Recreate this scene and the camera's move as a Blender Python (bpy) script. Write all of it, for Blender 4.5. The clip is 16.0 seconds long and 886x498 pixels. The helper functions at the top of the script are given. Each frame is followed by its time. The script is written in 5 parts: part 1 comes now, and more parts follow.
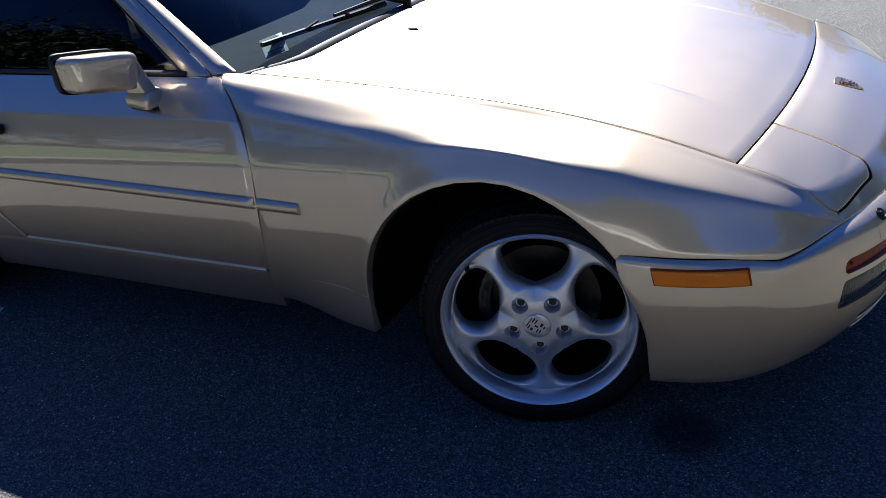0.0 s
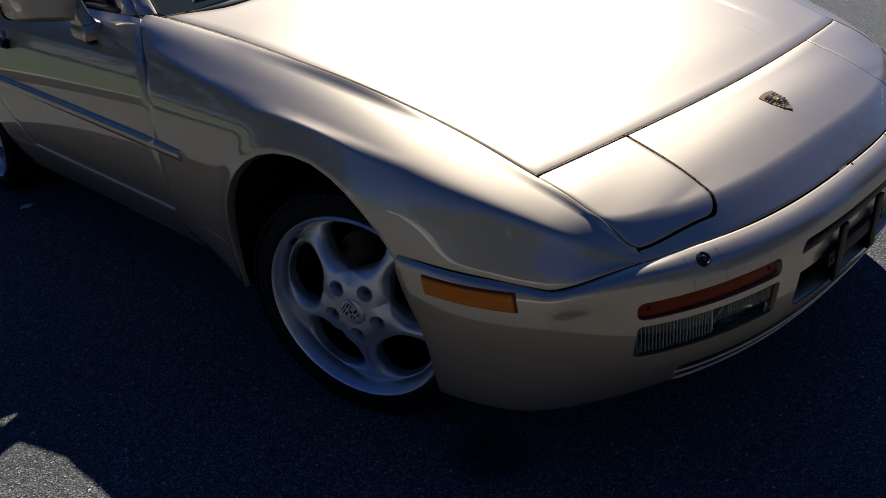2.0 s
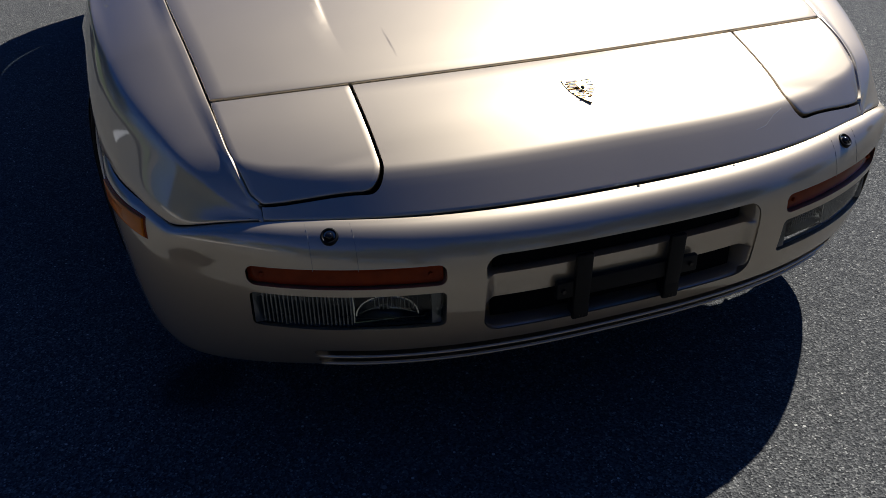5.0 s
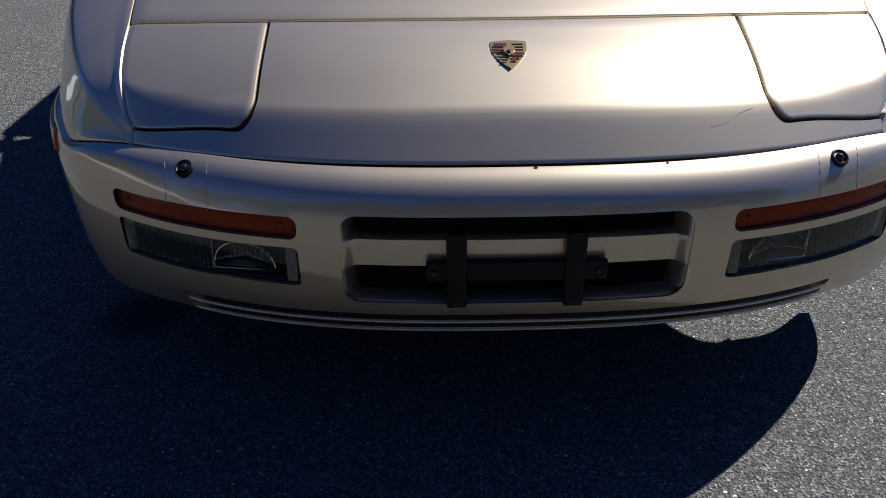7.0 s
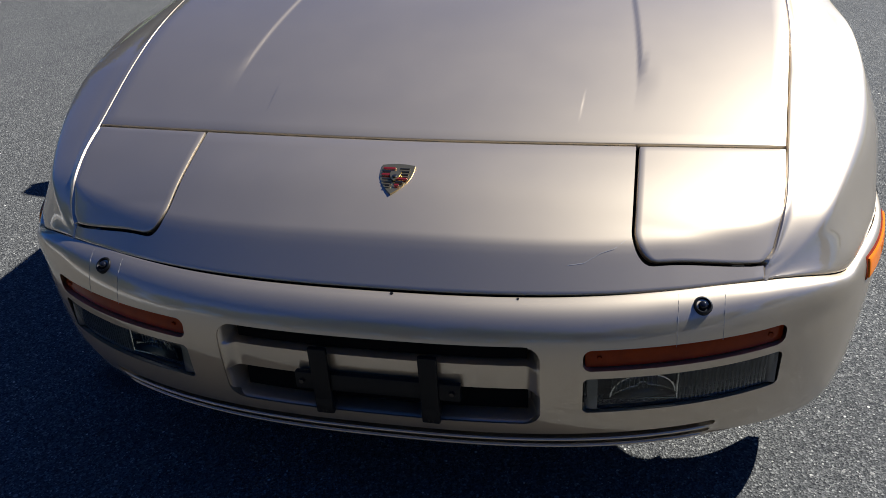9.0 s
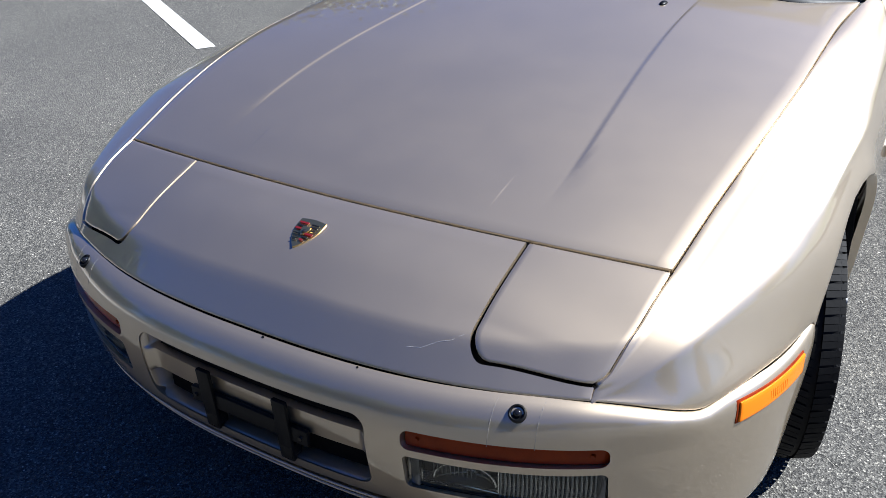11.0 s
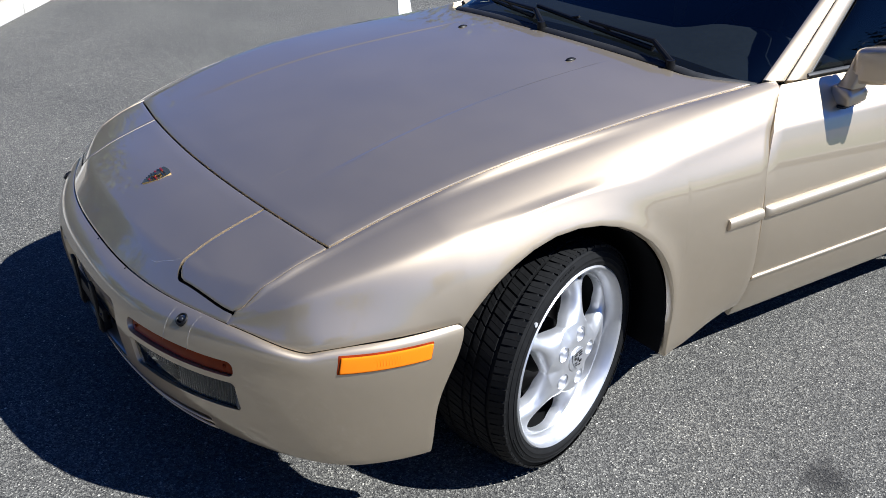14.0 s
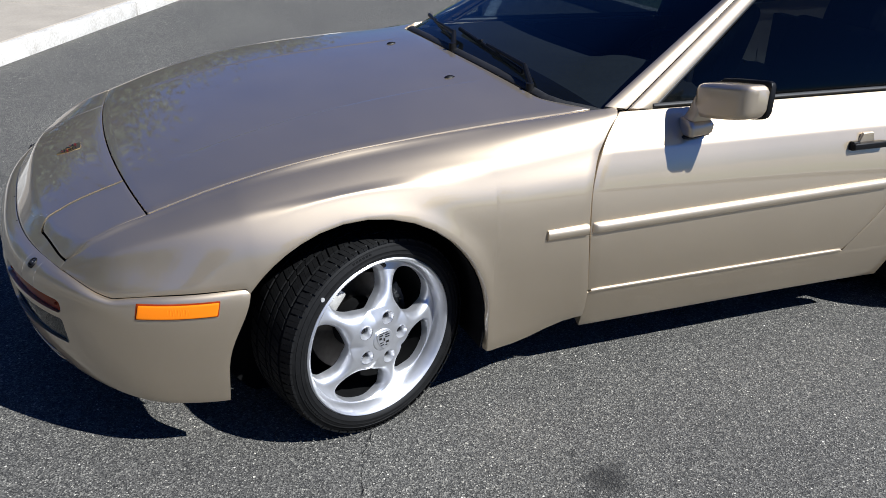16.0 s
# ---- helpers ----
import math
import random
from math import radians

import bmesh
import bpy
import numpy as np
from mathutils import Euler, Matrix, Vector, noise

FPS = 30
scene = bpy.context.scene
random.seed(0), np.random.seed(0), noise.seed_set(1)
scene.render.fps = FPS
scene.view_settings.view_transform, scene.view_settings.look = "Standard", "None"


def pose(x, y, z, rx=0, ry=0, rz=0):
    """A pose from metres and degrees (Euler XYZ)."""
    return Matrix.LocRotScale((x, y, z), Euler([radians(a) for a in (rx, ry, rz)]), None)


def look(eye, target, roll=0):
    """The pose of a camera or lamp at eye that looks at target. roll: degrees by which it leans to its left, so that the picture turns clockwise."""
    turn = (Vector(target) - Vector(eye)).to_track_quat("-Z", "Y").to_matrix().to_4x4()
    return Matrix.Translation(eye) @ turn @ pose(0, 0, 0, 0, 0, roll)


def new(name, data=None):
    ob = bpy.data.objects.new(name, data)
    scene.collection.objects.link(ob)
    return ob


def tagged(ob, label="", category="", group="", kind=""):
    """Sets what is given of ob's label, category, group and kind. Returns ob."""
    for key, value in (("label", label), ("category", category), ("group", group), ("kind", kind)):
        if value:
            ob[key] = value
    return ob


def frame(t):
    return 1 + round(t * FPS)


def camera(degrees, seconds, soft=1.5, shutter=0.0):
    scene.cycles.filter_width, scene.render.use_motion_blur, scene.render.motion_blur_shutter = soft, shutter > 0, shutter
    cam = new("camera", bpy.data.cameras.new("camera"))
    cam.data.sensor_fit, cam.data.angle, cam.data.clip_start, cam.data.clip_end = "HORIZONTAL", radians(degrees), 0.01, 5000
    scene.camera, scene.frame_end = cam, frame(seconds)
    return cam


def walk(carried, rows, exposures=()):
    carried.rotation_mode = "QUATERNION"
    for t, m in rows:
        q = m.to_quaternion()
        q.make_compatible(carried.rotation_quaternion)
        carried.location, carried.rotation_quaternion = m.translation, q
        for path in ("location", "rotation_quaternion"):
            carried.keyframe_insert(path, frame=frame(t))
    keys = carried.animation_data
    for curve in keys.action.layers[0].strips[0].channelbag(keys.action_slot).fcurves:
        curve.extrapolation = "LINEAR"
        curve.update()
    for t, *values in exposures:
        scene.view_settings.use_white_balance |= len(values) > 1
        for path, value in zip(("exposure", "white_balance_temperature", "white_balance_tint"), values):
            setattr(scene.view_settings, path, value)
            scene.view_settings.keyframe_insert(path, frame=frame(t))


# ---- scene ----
import functools

cam = camera(53.05, 16.0, soft=0.4)
PATH = [
    (0, -2.5149, -0.0004, 1.4021, -0.9609, 0.9177, 0.5406, -7.772),
    (0.5, -2.3349, -0.1709, 1.3905, -0.8399, 0.7999, 0.4836, -6.943),
    (1, -2.1986, -0.3571, 1.3708, -0.7928, 0.7537, 0.4819, -6.129),
    (1.5, -2.0469, -0.5864, 1.3706, -0.7539, 0.6486, 0.4747, -5.141),
    (2, -1.862, -0.7029, 1.3457, -0.6688, 0.6134, 0.4271, -6.13),
    (2.5, -1.663, -0.7997, 1.3523, -0.5445, 0.571, 0.4194, -5.276),
    (3, -1.5061, -0.9499, 1.3398, -0.5189, 0.5264, 0.42, -3.497),
    (3.5, -1.3391, -1.1235, 1.3242, -0.4863, 0.4297, 0.3966, -3.196),
    (4, -1.1543, -1.1878, 1.2785, -0.3662, 0.3889, 0.3335, -4.582),
    (4.5, -0.9189, -1.2032, 1.254, -0.2807, 0.4214, 0.2776, -3.432),
    (5, -0.7414, -1.2137, 1.2124, -0.1942, 0.4303, 0.2135, -1.737),
    (5.2, -0.659, -1.2489, 1.1769, -0.188, 0.424, 0.1871, -1.406),
    (7.3, -0.0506, -1.2296, 1.0622, -0.1204, 0.5289, 0.1122, -1.107),
    (7.5, 0.0046, -1.2607, 1.0662, -0.1394, 0.5053, 0.1386, -1.485),
    (8, 0.0997, -1.2969, 1.0963, -0.1502, 0.4674, 0.1881, -2.109),
    (8.5, 0.232, -1.2384, 1.1566, -0.1026, 0.5005, 0.2268, -3.681),
    (9, 0.3918, -1.174, 1.244, -0.009, 0.55, 0.3129, -2.829),
    (9.2, 0.4423, -1.1621, 1.2709, 0.0157, 0.5556, 0.3394, -2.811),
    (11.3, 1.1534, -0.9205, 1.3926, 0.0852, 0.5051, 0.4833, -0.672),
    (11.5, 1.2519, -0.9063, 1.3875, 0.1056, 0.4688, 0.4958, -0.042),
    (12, 1.495, -0.859, 1.4005, 0.2434, 0.4217, 0.5097, 0.21),
    (12.5, 1.6334, -0.7353, 1.4031, 0.3042, 0.4611, 0.5077, -1.416),
    (13, 1.7675, -0.5843, 1.4243, 0.4053, 0.571, 0.5244, -0.708),
    (13.5, 1.9901, -0.498, 1.4435, 0.5567, 0.5952, 0.5773, 0.503),
    (14, 2.1971, -0.4129, 1.4633, 0.6982, 0.6025, 0.6135, 1.13),
    (14.5, 2.2925, -0.2774, 1.4541, 0.7568, 0.675, 0.5972, 0.594),
    (15, 2.4152, -0.1142, 1.48, 0.8362, 0.7661, 0.6245, 1.023),
    (15.5, 2.6279, 0.0303, 1.4882, 0.9951, 0.8455, 0.6701, 1.463),
    (16, 2.8505, 0.1868, 1.5259, 1.1801, 0.9268, 0.7121, 2.555),
]
EXPOSURES = [(0.0, 1.42, 6050, 10), (1.5, 0.47, 6050, 10), (3.5, -0.68, 6050, 10), (5.0, -0.07, 6000, 10), (8.0, 0.5, 5940, 10), (9.0, 0.6, 5920, 9), (12.0, 1.3, 5900, 9), (14.5, 0.88, 5920, 9), (16.0, 0.64, 5950, 9)]
walk(cam, [(r[0], look(r[1:4], r[4:7], r[7])) for r in PATH], EXPOSURES)

# ---- light ----
SUN = Vector((0.775, 0.555, 1.0)).normalized()
elev, turn = math.asin(SUN.z), math.atan2(SUN.x, SUN.y)
world = bpy.data.worlds.new("world")
scene.world = world
world.use_nodes = True
wn = world.node_tree
sky = wn.nodes.new("ShaderNodeTexSky")
sky.sky_type, sky.sun_disc = "NISHITA", False
sky.sun_elevation, sky.sun_rotation = elev, turn
sky.air_density, sky.dust_density, sky.ozone_density = 1.0, 0.5, 2.0
hue = wn.nodes.new("ShaderNodeMix")
hue.data_type, hue.blend_type = "RGBA", "MULTIPLY"
hue.inputs[0].default_value = 1.0
hue.inputs[7].default_value = (0.40, 0.85, 1.95, 1)
wn.links.new(sky.outputs[0], hue.inputs[6])
wn.links.new(hue.outputs[2], wn.nodes["Background"].inputs[0])
wn.nodes["Background"].inputs[1].default_value = 0.023
sun_data = bpy.data.lights.new("sun", "SUN")
sun_data.energy, sun_data.angle, sun_data.color = 5.4, radians(0.55), (1.0, 0.97, 0.92)
sun = new("sun", sun_data)
sun.matrix_world = look(SUN * 30, (0, 0, 0))


# ---- materials ----
def base_mat(name, color, rough=0.5, metal=0.0, **more):
    m = bpy.data.materials.new(name)
    m.use_nodes = True
    b = m.node_tree.nodes["Principled BSDF"]
    b.inputs["Base Color"].default_value = (*color, 1)
    b.inputs["Roughness"].default_value = rough
    b.inputs["Metallic"].default_value = metal
    for key, value in more.items():
        b.inputs[key.replace("_", " ")].default_value = value
    return m


def node(m, kind, **values):
    n = m.node_tree.nodes.new(kind)
    for key, value in values.items():
        n.inputs[key.replace("_", " ")].default_value = value
    return n


def link(m, a, out, b, inp):
    m.node_tree.links.new(a.outputs[out], b.inputs[inp])


def coords(m):
    return node(m, "ShaderNodeTexCoord")


def noise_tex(m, scale, detail=4.0, rough=0.55):
    n = node(m, "ShaderNodeTexNoise", Scale=scale, Detail=detail, Roughness=rough)
    link(m, coords(m), "Object", n, "Vector")
    return n


def ramp(m, source, out, stops):
    r = m.node_tree.nodes.new("ShaderNodeValToRGB")
    while len(r.color_ramp.elements) < len(stops):
        r.color_ramp.elements.new(0.5)
    for e, (at, c) in zip(r.color_ramp.elements, stops):
        e.position, e.color = at, (*c, 1)
    link(m, source, out, r, "Fac")
    return r


def bump(m, source, out, strength, distance):
    n = node(m, "ShaderNodeBump", Strength=strength, Distance=distance)
    link(m, source, out, n, "Height")
    link(m, n, "Normal", m.node_tree.nodes["Principled BSDF"], "Normal")
    return n


def grained(name, color, dark, scale, rough, spread=0.12, metal=0.0, relief=0.0, **more):
    """A surface with grain at two scales in colour and roughness."""
    m = base_mat(name, color, rough, metal, **more)
    b = m.node_tree.nodes["Principled BSDF"]
    fine, broad = noise_tex(m, scale, 5), noise_tex(m, scale / 14, 3)
    mix = node(m, "ShaderNodeMath")
    mix.operation = "MULTIPLY_ADD"
    mix.inputs[1].default_value = 0.55
    link(m, fine, "Fac", mix, 0)
    half = node(m, "ShaderNodeMath")
    half.operation = "MULTIPLY"
    half.inputs[1].default_value = 0.45
    link(m, broad, "Fac", half, 0)
    link(m, half, 0, mix, 2)
    link(m, ramp(m, mix, 0, [(0.32, dark), (0.66, color)]), "Color", b, "Base Color")
    span = node(m, "ShaderNodeMapRange", From_Min=0.3, From_Max=0.7, To_Min=rough - spread / 2, To_Max=rough + spread / 2)
    link(m, mix, 0, span, "Value")
    link(m, span, "Result", b, "Roughness")
    if relief:
        bump(m, fine, "Fac", 0.6, relief)
    return m


def paint_material():
    """Champagne metallic under clear lacquer, with flake sparkle, faint dust and a trace of orange peel."""
    m = base_mat("champagne_metallic_paint", (0.55, 0.456, 0.325), 0.525, 0.96, Coat_Weight=1.0, Coat_Roughness=0.012, Coat_IOR=2.25)
    b = m.node_tree.nodes["Principled BSDF"]
    flake = node(m, "ShaderNodeTexVoronoi", Scale=1500.0)
    link(m, coords(m), "Object", flake, "Vector")
    dust = noise_tex(m, 3.5, 6, 0.65)
    tint = ramp(m, flake, "Color", [(0.0, (0.545, 0.451, 0.322)), (1.0, (0.56, 0.464, 0.331))])
    link(m, tint, "Color", b, "Base Color")
    span = node(m, "ShaderNodeMapRange", From_Min=0.35, From_Max=0.75, To_Min=0.51, To_Max=0.54)
    link(m, dust, "Fac", span, "Value")
    link(m, span, "Result", b, "Roughness")
    coat = node(m, "ShaderNodeMapRange", From_Min=0.4, From_Max=0.8, To_Min=0.010, To_Max=0.032)
    link(m, dust, "Fac", coat, "Value")
    link(m, coat, "Result", b, "Coat Roughness")
    peel = noise_tex(m, 240, 2)
    n = node(m, "ShaderNodeBump", Strength=0.02, Distance=0.001)
    link(m, peel, "Fac", n, "Height")
    link(m, n, "Normal", b, "Coat Normal")
    return m


def asphalt_material():
    m = base_mat("worn_asphalt", (0.09, 0.09, 0.088), 0.88)
    b = m.node_tree.nodes["Principled BSDF"]
    c = coords(m)
    stone = node(m, "ShaderNodeTexVoronoi", Scale=235.0)
    link(m, c, "Object", stone, "Vector")
    grey = ramp(m, stone, "Color", [(0.0, (0.015, 0.0148, 0.0142)), (0.35, (0.047, 0.0465, 0.0445)), (0.70, (0.108, 0.106, 0.100)), (0.90, (0.21, 0.206, 0.19)), (1.0, (0.38, 0.37, 0.34))])
    last = grey, "Color"

    def specks(scale, low, size, tone):
        """Scattered grains or pits: the cells whose chance lies above low, up to a size."""
        cell = node(m, "ShaderNodeTexVoronoi", Scale=scale)
        link(m, c, "Object", cell, "Vector")
        less, lone = node(m, "ShaderNodeMath"), node(m, "ShaderNodeSeparateColor")
        less.operation = "LESS_THAN"
        link(m, cell, "Distance", less, 0)
        link(m, cell, "Color", lone, "Color")
        reach = node(m, "ShaderNodeMapRange", From_Min=low, From_Max=1.0, To_Min=0.0, To_Max=size)
        link(m, lone, "Red", reach, "Value")
        link(m, reach, "Result", less, 1)
        mix = node(m, "ShaderNodeMix")
        mix.data_type = "RGBA"
        mix.inputs[7].default_value = (*tone, 1)
        link(m, less, 0, mix, 0)
        link(m, last[0], last[1], mix, 6)
        return mix, 2
    last = specks(150.0, 0.62, 0.50, (0.016, 0.016, 0.016))
    last = specks(205.0, 0.90, 0.55, (0.34, 0.33, 0.30))
    last = specks(46.0, 0.90, 0.22, (0.028, 0.028, 0.028))
    last = specks(38.0, 0.93, 0.20, (0.26, 0.25, 0.23))
    last = specks(72.0, 0.90, 0.24, (0.62, 0.60, 0.54))
    pale = last[0]
    wide = noise_tex(m, 0.9, 6, 0.6)
    tone = ramp(m, wide, "Fac", [(0.3, (0.94, 0.915, 0.86)), (0.7, (1.31, 1.27, 1.17))])
    mul = node(m, "ShaderNodeMix")
    mul.data_type, mul.blend_type = "RGBA", "MULTIPLY"
    mul.inputs[0].default_value = 1.0
    link(m, pale, 2, mul, 6)
    link(m, tone, "Color", mul, 7)
    last = mul
    # oil soaked into the surface, with ragged soft edges
    ragged = noise_tex(m, 38, 4, 0.7)
    for x, y, r, deep in ((1.262, 1.405, 0.060, 0.34), (1.135, 1.372, 0.013, 0.45), (1.30, 1.33, 0.022, 0.6), (-0.765, 0.425, 0.092, 0.22), (1.21, 1.47, 0.018, 0.65)):
        far = node(m, "ShaderNodeVectorMath")
        far.operation = "DISTANCE"
        far.inputs[1].default_value = (x, y, 0)
        link(m, c, "Object", far, 0)
        wob = node(m, "ShaderNodeMath")
        wob.operation = "MULTIPLY_ADD"
        wob.inputs[1].default_value = 0.9 * r
        link(m, ragged, "Fac", wob, 0)
        link(m, far, "Value", wob, 2)
        fade = node(m, "ShaderNodeMapRange", From_Min=1.05 * r, From_Max=1.75 * r, To_Min=deep, To_Max=1.0)
        link(m, wob, 0, fade, "Value")
        dark = node(m, "ShaderNodeMix")
        dark.data_type, dark.blend_type = "RGBA", "MULTIPLY"
        dark.inputs[0].default_value = 1.0
        link(m, last, 2, dark, 6)
        link(m, fade, "Result", dark, 7)
        last = dark
    link(m, last, 2, b, "Base Color")
    bump(m, stone, "Distance", 0.8, 0.004)
    return m


def concrete_material(name, a, d):
    return grained(name, a, d, 60, 0.85, relief=0.002)


def glass_material(name, tint, ior=1.5):
    """A thin pane: clear straight through, mirror-like towards grazing angles."""
    m = bpy.data.materials.new(name)
    m.use_nodes = True
    m.node_tree.nodes.remove(m.node_tree.nodes["Principled BSDF"])
    clear, gloss = node(m, "ShaderNodeBsdfTransparent", Color=(*tint, 1)), node(m, "ShaderNodeBsdfGlossy", Roughness=0.0)
    edge, mix = node(m, "ShaderNodeFresnel", IOR=ior), node(m, "ShaderNodeMixShader")
    link(m, edge, 0, mix, 0)
    m.node_tree.links.new(clear.outputs[0], mix.inputs[1])
    m.node_tree.links.new(gloss.outputs[0], mix.inputs[2])
    m.node_tree.links.new(mix.outputs[0], m.node_tree.nodes["Material Output"].inputs[0])
    return m


PAINT = paint_material()
ASPHALT = asphalt_material()
# near-black for hidden structure and cracks; also painted shade inside rims and plate recess
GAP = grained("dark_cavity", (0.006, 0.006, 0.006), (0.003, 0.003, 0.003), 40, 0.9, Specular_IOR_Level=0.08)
TRIM = grained("black_plastic", (0.006, 0.006, 0.0065), (0.0035, 0.0035, 0.0035), 90, 0.45, Specular_IOR_Level=0.22)
RUBBER = grained("tyre_rubber", (0.010, 0.010, 0.010), (0.005, 0.005, 0.005), 70, 0.62, relief=0.0006, Specular_IOR_Level=0.16)
SEAL = grained("window_rubber", (0.018, 0.018, 0.018), (0.010, 0.010, 0.010), 80, 0.6)
SILVER = grained("silver_wheel_paint", (0.70, 0.705, 0.72), (0.63, 0.635, 0.65), 45, 0.42, metal=0.85, Coat_Weight=0.4)
STEEL = grained("brake_steel", (0.075, 0.07, 0.066), (0.04, 0.036, 0.032), 60, 0.45, metal=1.0)
CALIPER = grained("caliper_black", (0.018, 0.018, 0.019), (0.010, 0.010, 0.010), 60, 0.45)
# cast alloy with its sunlit paleness put into the base colour
KNUCKLE = grained("sunlit_cast_alloy", (0.50, 0.49, 0.46), (0.34, 0.33, 0.30), 60, 0.6, metal=0.2)
AMBER = base_mat("amber_lens", (0.95, 0.235, 0.005), 0.15, 0.0, IOR=1.49, Coat_Weight=0.15, Specular_IOR_Level=0.15)
AMBER.node_tree.nodes["Principled BSDF"].inputs["Transmission Weight"].default_value = 0.15
AMBER_DEEP = grained("deep_amber_lens", (0.34, 0.043, 0.003), (0.17, 0.018, 0.002), 22, 0.2, relief=0.0002, Specular_IOR_Level=0.18)
AMBER_DARK = grained("amber_ribs", (0.75, 0.20, 0.012), (0.45, 0.10, 0.008), 60, 0.35)
LENS = glass_material("clear_lens", (0.90, 0.93, 0.93))
REFLECTOR = base_mat("lamp_reflector", (0.80, 0.79, 0.74), 0.16, 1.0)
LAMP_HOUSING = grained("grey_lamp_housing", (0.035, 0.038, 0.04), (0.02, 0.02, 0.02), 50, 0.4)
WINDSCREEN = glass_material("tinted_glass", (0.30, 0.38, 0.42), 1.6)
SIDE_GLASS = glass_material("dark_side_glass", (0.15, 0.18, 0.20), 1.34)
CABIN = grained("dark_cabin_vinyl", (0.008, 0.008, 0.009), (0.004, 0.004, 0.004), 60, 0.75, Specular_IOR_Level=0.12)
DASH = grained("dark_grey_dashboard_vinyl", (0.028, 0.029, 0.031), (0.020, 0.021, 0.022), 60, 0.8, Specular_IOR_Level=0.12)
SEAT = grained("dark_seat_cloth", (0.010, 0.0095, 0.010), (0.005, 0.005, 0.005), 120, 0.9, Specular_IOR_Level=0.1)
GOLD = base_mat("badge_gold", (0.80, 0.58, 0.25), 0.32, 1.0)
BADGE_RED = base_mat("badge_red", (0.14, 0.008, 0.010), 0.35)
BADGE_BLACK = base_mat("badge_black", (0.01, 0.01, 0.01), 0.3)
GLOSS_BLACK = base_mat("glossy_black_plastic", (0.010, 0.010, 0.012), 0.12, 0.0)
KERB = concrete_material("white_painted_kerb", (0.72, 0.70, 0.65), (0.36, 0.33, 0.28))
WALK = concrete_material("tan_concrete", (0.38, 0.335, 0.27), (0.29, 0.255, 0.205))
LINE = grained("worn_white_line", (0.74, 0.73, 0.69), (0.42, 0.41, 0.39), 40, 0.8)
BARK = grained("bark", (0.10, 0.075, 0.055), (0.05, 0.038, 0.028), 14, 0.9, relief=0.01)
LEAF = grained("leaf_green", (0.060, 0.085, 0.028), (0.028, 0.044, 0.015), 6, 0.6)
GRASS = grained("grass", (0.10, 0.13, 0.045), (0.05, 0.07, 0.025), 9, 0.9)


# ---- mesh helpers ----
def smooth(ob, angle=32):
    for p in ob.data.polygons:
        p.use_smooth = True
    ob.data.set_sharp_from_angle(angle=radians(angle))
    return ob


def mesh_part(name, verts, faces, material, parent, label="", angle=32):
    me = bpy.data.meshes.new(name)
    me.from_pydata([tuple(v) for v in verts], [], faces)
    me.validate()
    me.update()
    me.materials.append(material)
    ob = new(name, me)
    if parent:
        ob.parent = parent
    smooth(ob, angle)
    return tagged(ob, label)


def part(name, bm, material, parent, label="", angle=32):
    me = bpy.data.meshes.new(name)
    bmesh.ops.recalc_face_normals(bm, faces=bm.faces[:])
    bm.to_mesh(me)
    bm.free()
    me.materials.append(material)
    ob = new(name, me)
    if parent:
        ob.parent = parent
    smooth(ob, angle)
    return tagged(ob, label)


def thing(name, at, label, category, group="", kind=""):
    e = new(name)
    e.matrix_basis = at if isinstance(at, Matrix) else Matrix.Translation(at)
    e.empty_display_size = 0.1
    return tagged(e, label, category, group, kind)


def box(bm, size, at=(0, 0, 0), turn=None, bevel=0.0, seg=2):
    """A box added to bm, its edges rounded."""
    m = (turn or Matrix()).copy()
    m = Matrix.Translation(at) @ m @ Matrix.Diagonal((*size, 1))
    r = bmesh.ops.create_cube(bm, size=1.0, matrix=m)
    if bevel:
        edges = list({e for v in r["verts"] for e in v.link_edges})
        bmesh.ops.bevel(bm, geom=edges, offset=bevel, segments=seg, profile=0.6, affect="EDGES")
    return bm


def tube(bm, a, b, r0, r1, n=12):
    a, b = Vector(a), Vector(b)
    m = Matrix.Translation((a + b) / 2) @ (b - a).to_track_quat("Z", "Y").to_matrix().to_4x4()
    bmesh.ops.create_cone(bm, cap_ends=True, segments=n, radius1=r0, radius2=r1, depth=(b - a).length, matrix=m)
    return bm


def revolve(profile, n, axis="x"):
    """Verts and faces of a profile of (along, radius) turned round the x axis."""
    verts, faces, k = [], [], len(profile)
    for i in range(n):
        a = 2 * math.pi * i / n
        verts += [(p, r * math.cos(a), r * math.sin(a)) for p, r in profile]
    for i in range(n):
        for j in range(k - 1):
            a, b = i * k + j, ((i + 1) % n) * k + j
            faces.append((a, a + 1, b + 1, b))
    return verts, faces


def spline(*knots):
    """A smooth function through knots (t, value), as tangent-limited cubics."""
    t = np.array([k[0] for k in knots], float)
    v = np.array([k[1] for k in knots], float)
    h, d = np.diff(t), np.diff(v) / np.diff(t)
    g = np.zeros(len(t))
    g[0], g[-1] = d[0], d[-1]
    for i in range(1, len(t) - 1):
        g[i] = (d[i - 1] * h[i] + d[i] * h[i - 1]) / (h[i] + h[i - 1])

    def at(x):
        i = min(max(int(np.searchsorted(t, x)) - 1, 0), len(h) - 1)
        if x < t[0]:
            return v[0] + g[0] * (x - t[0])
        if x > t[-1]:
            return v[-1] + g[-1] * (x - t[-1])
        s = (x - t[i]) / h[i]
        return ((1 + 2 * s) * (1 - s) ** 2 * v[i] + s * (1 - s) ** 2 * h[i] * g[i] + s * s * (3 - 2 * s) * v[i + 1] + s * s * (s - 1) * h[i] * g[i + 1])
    return at


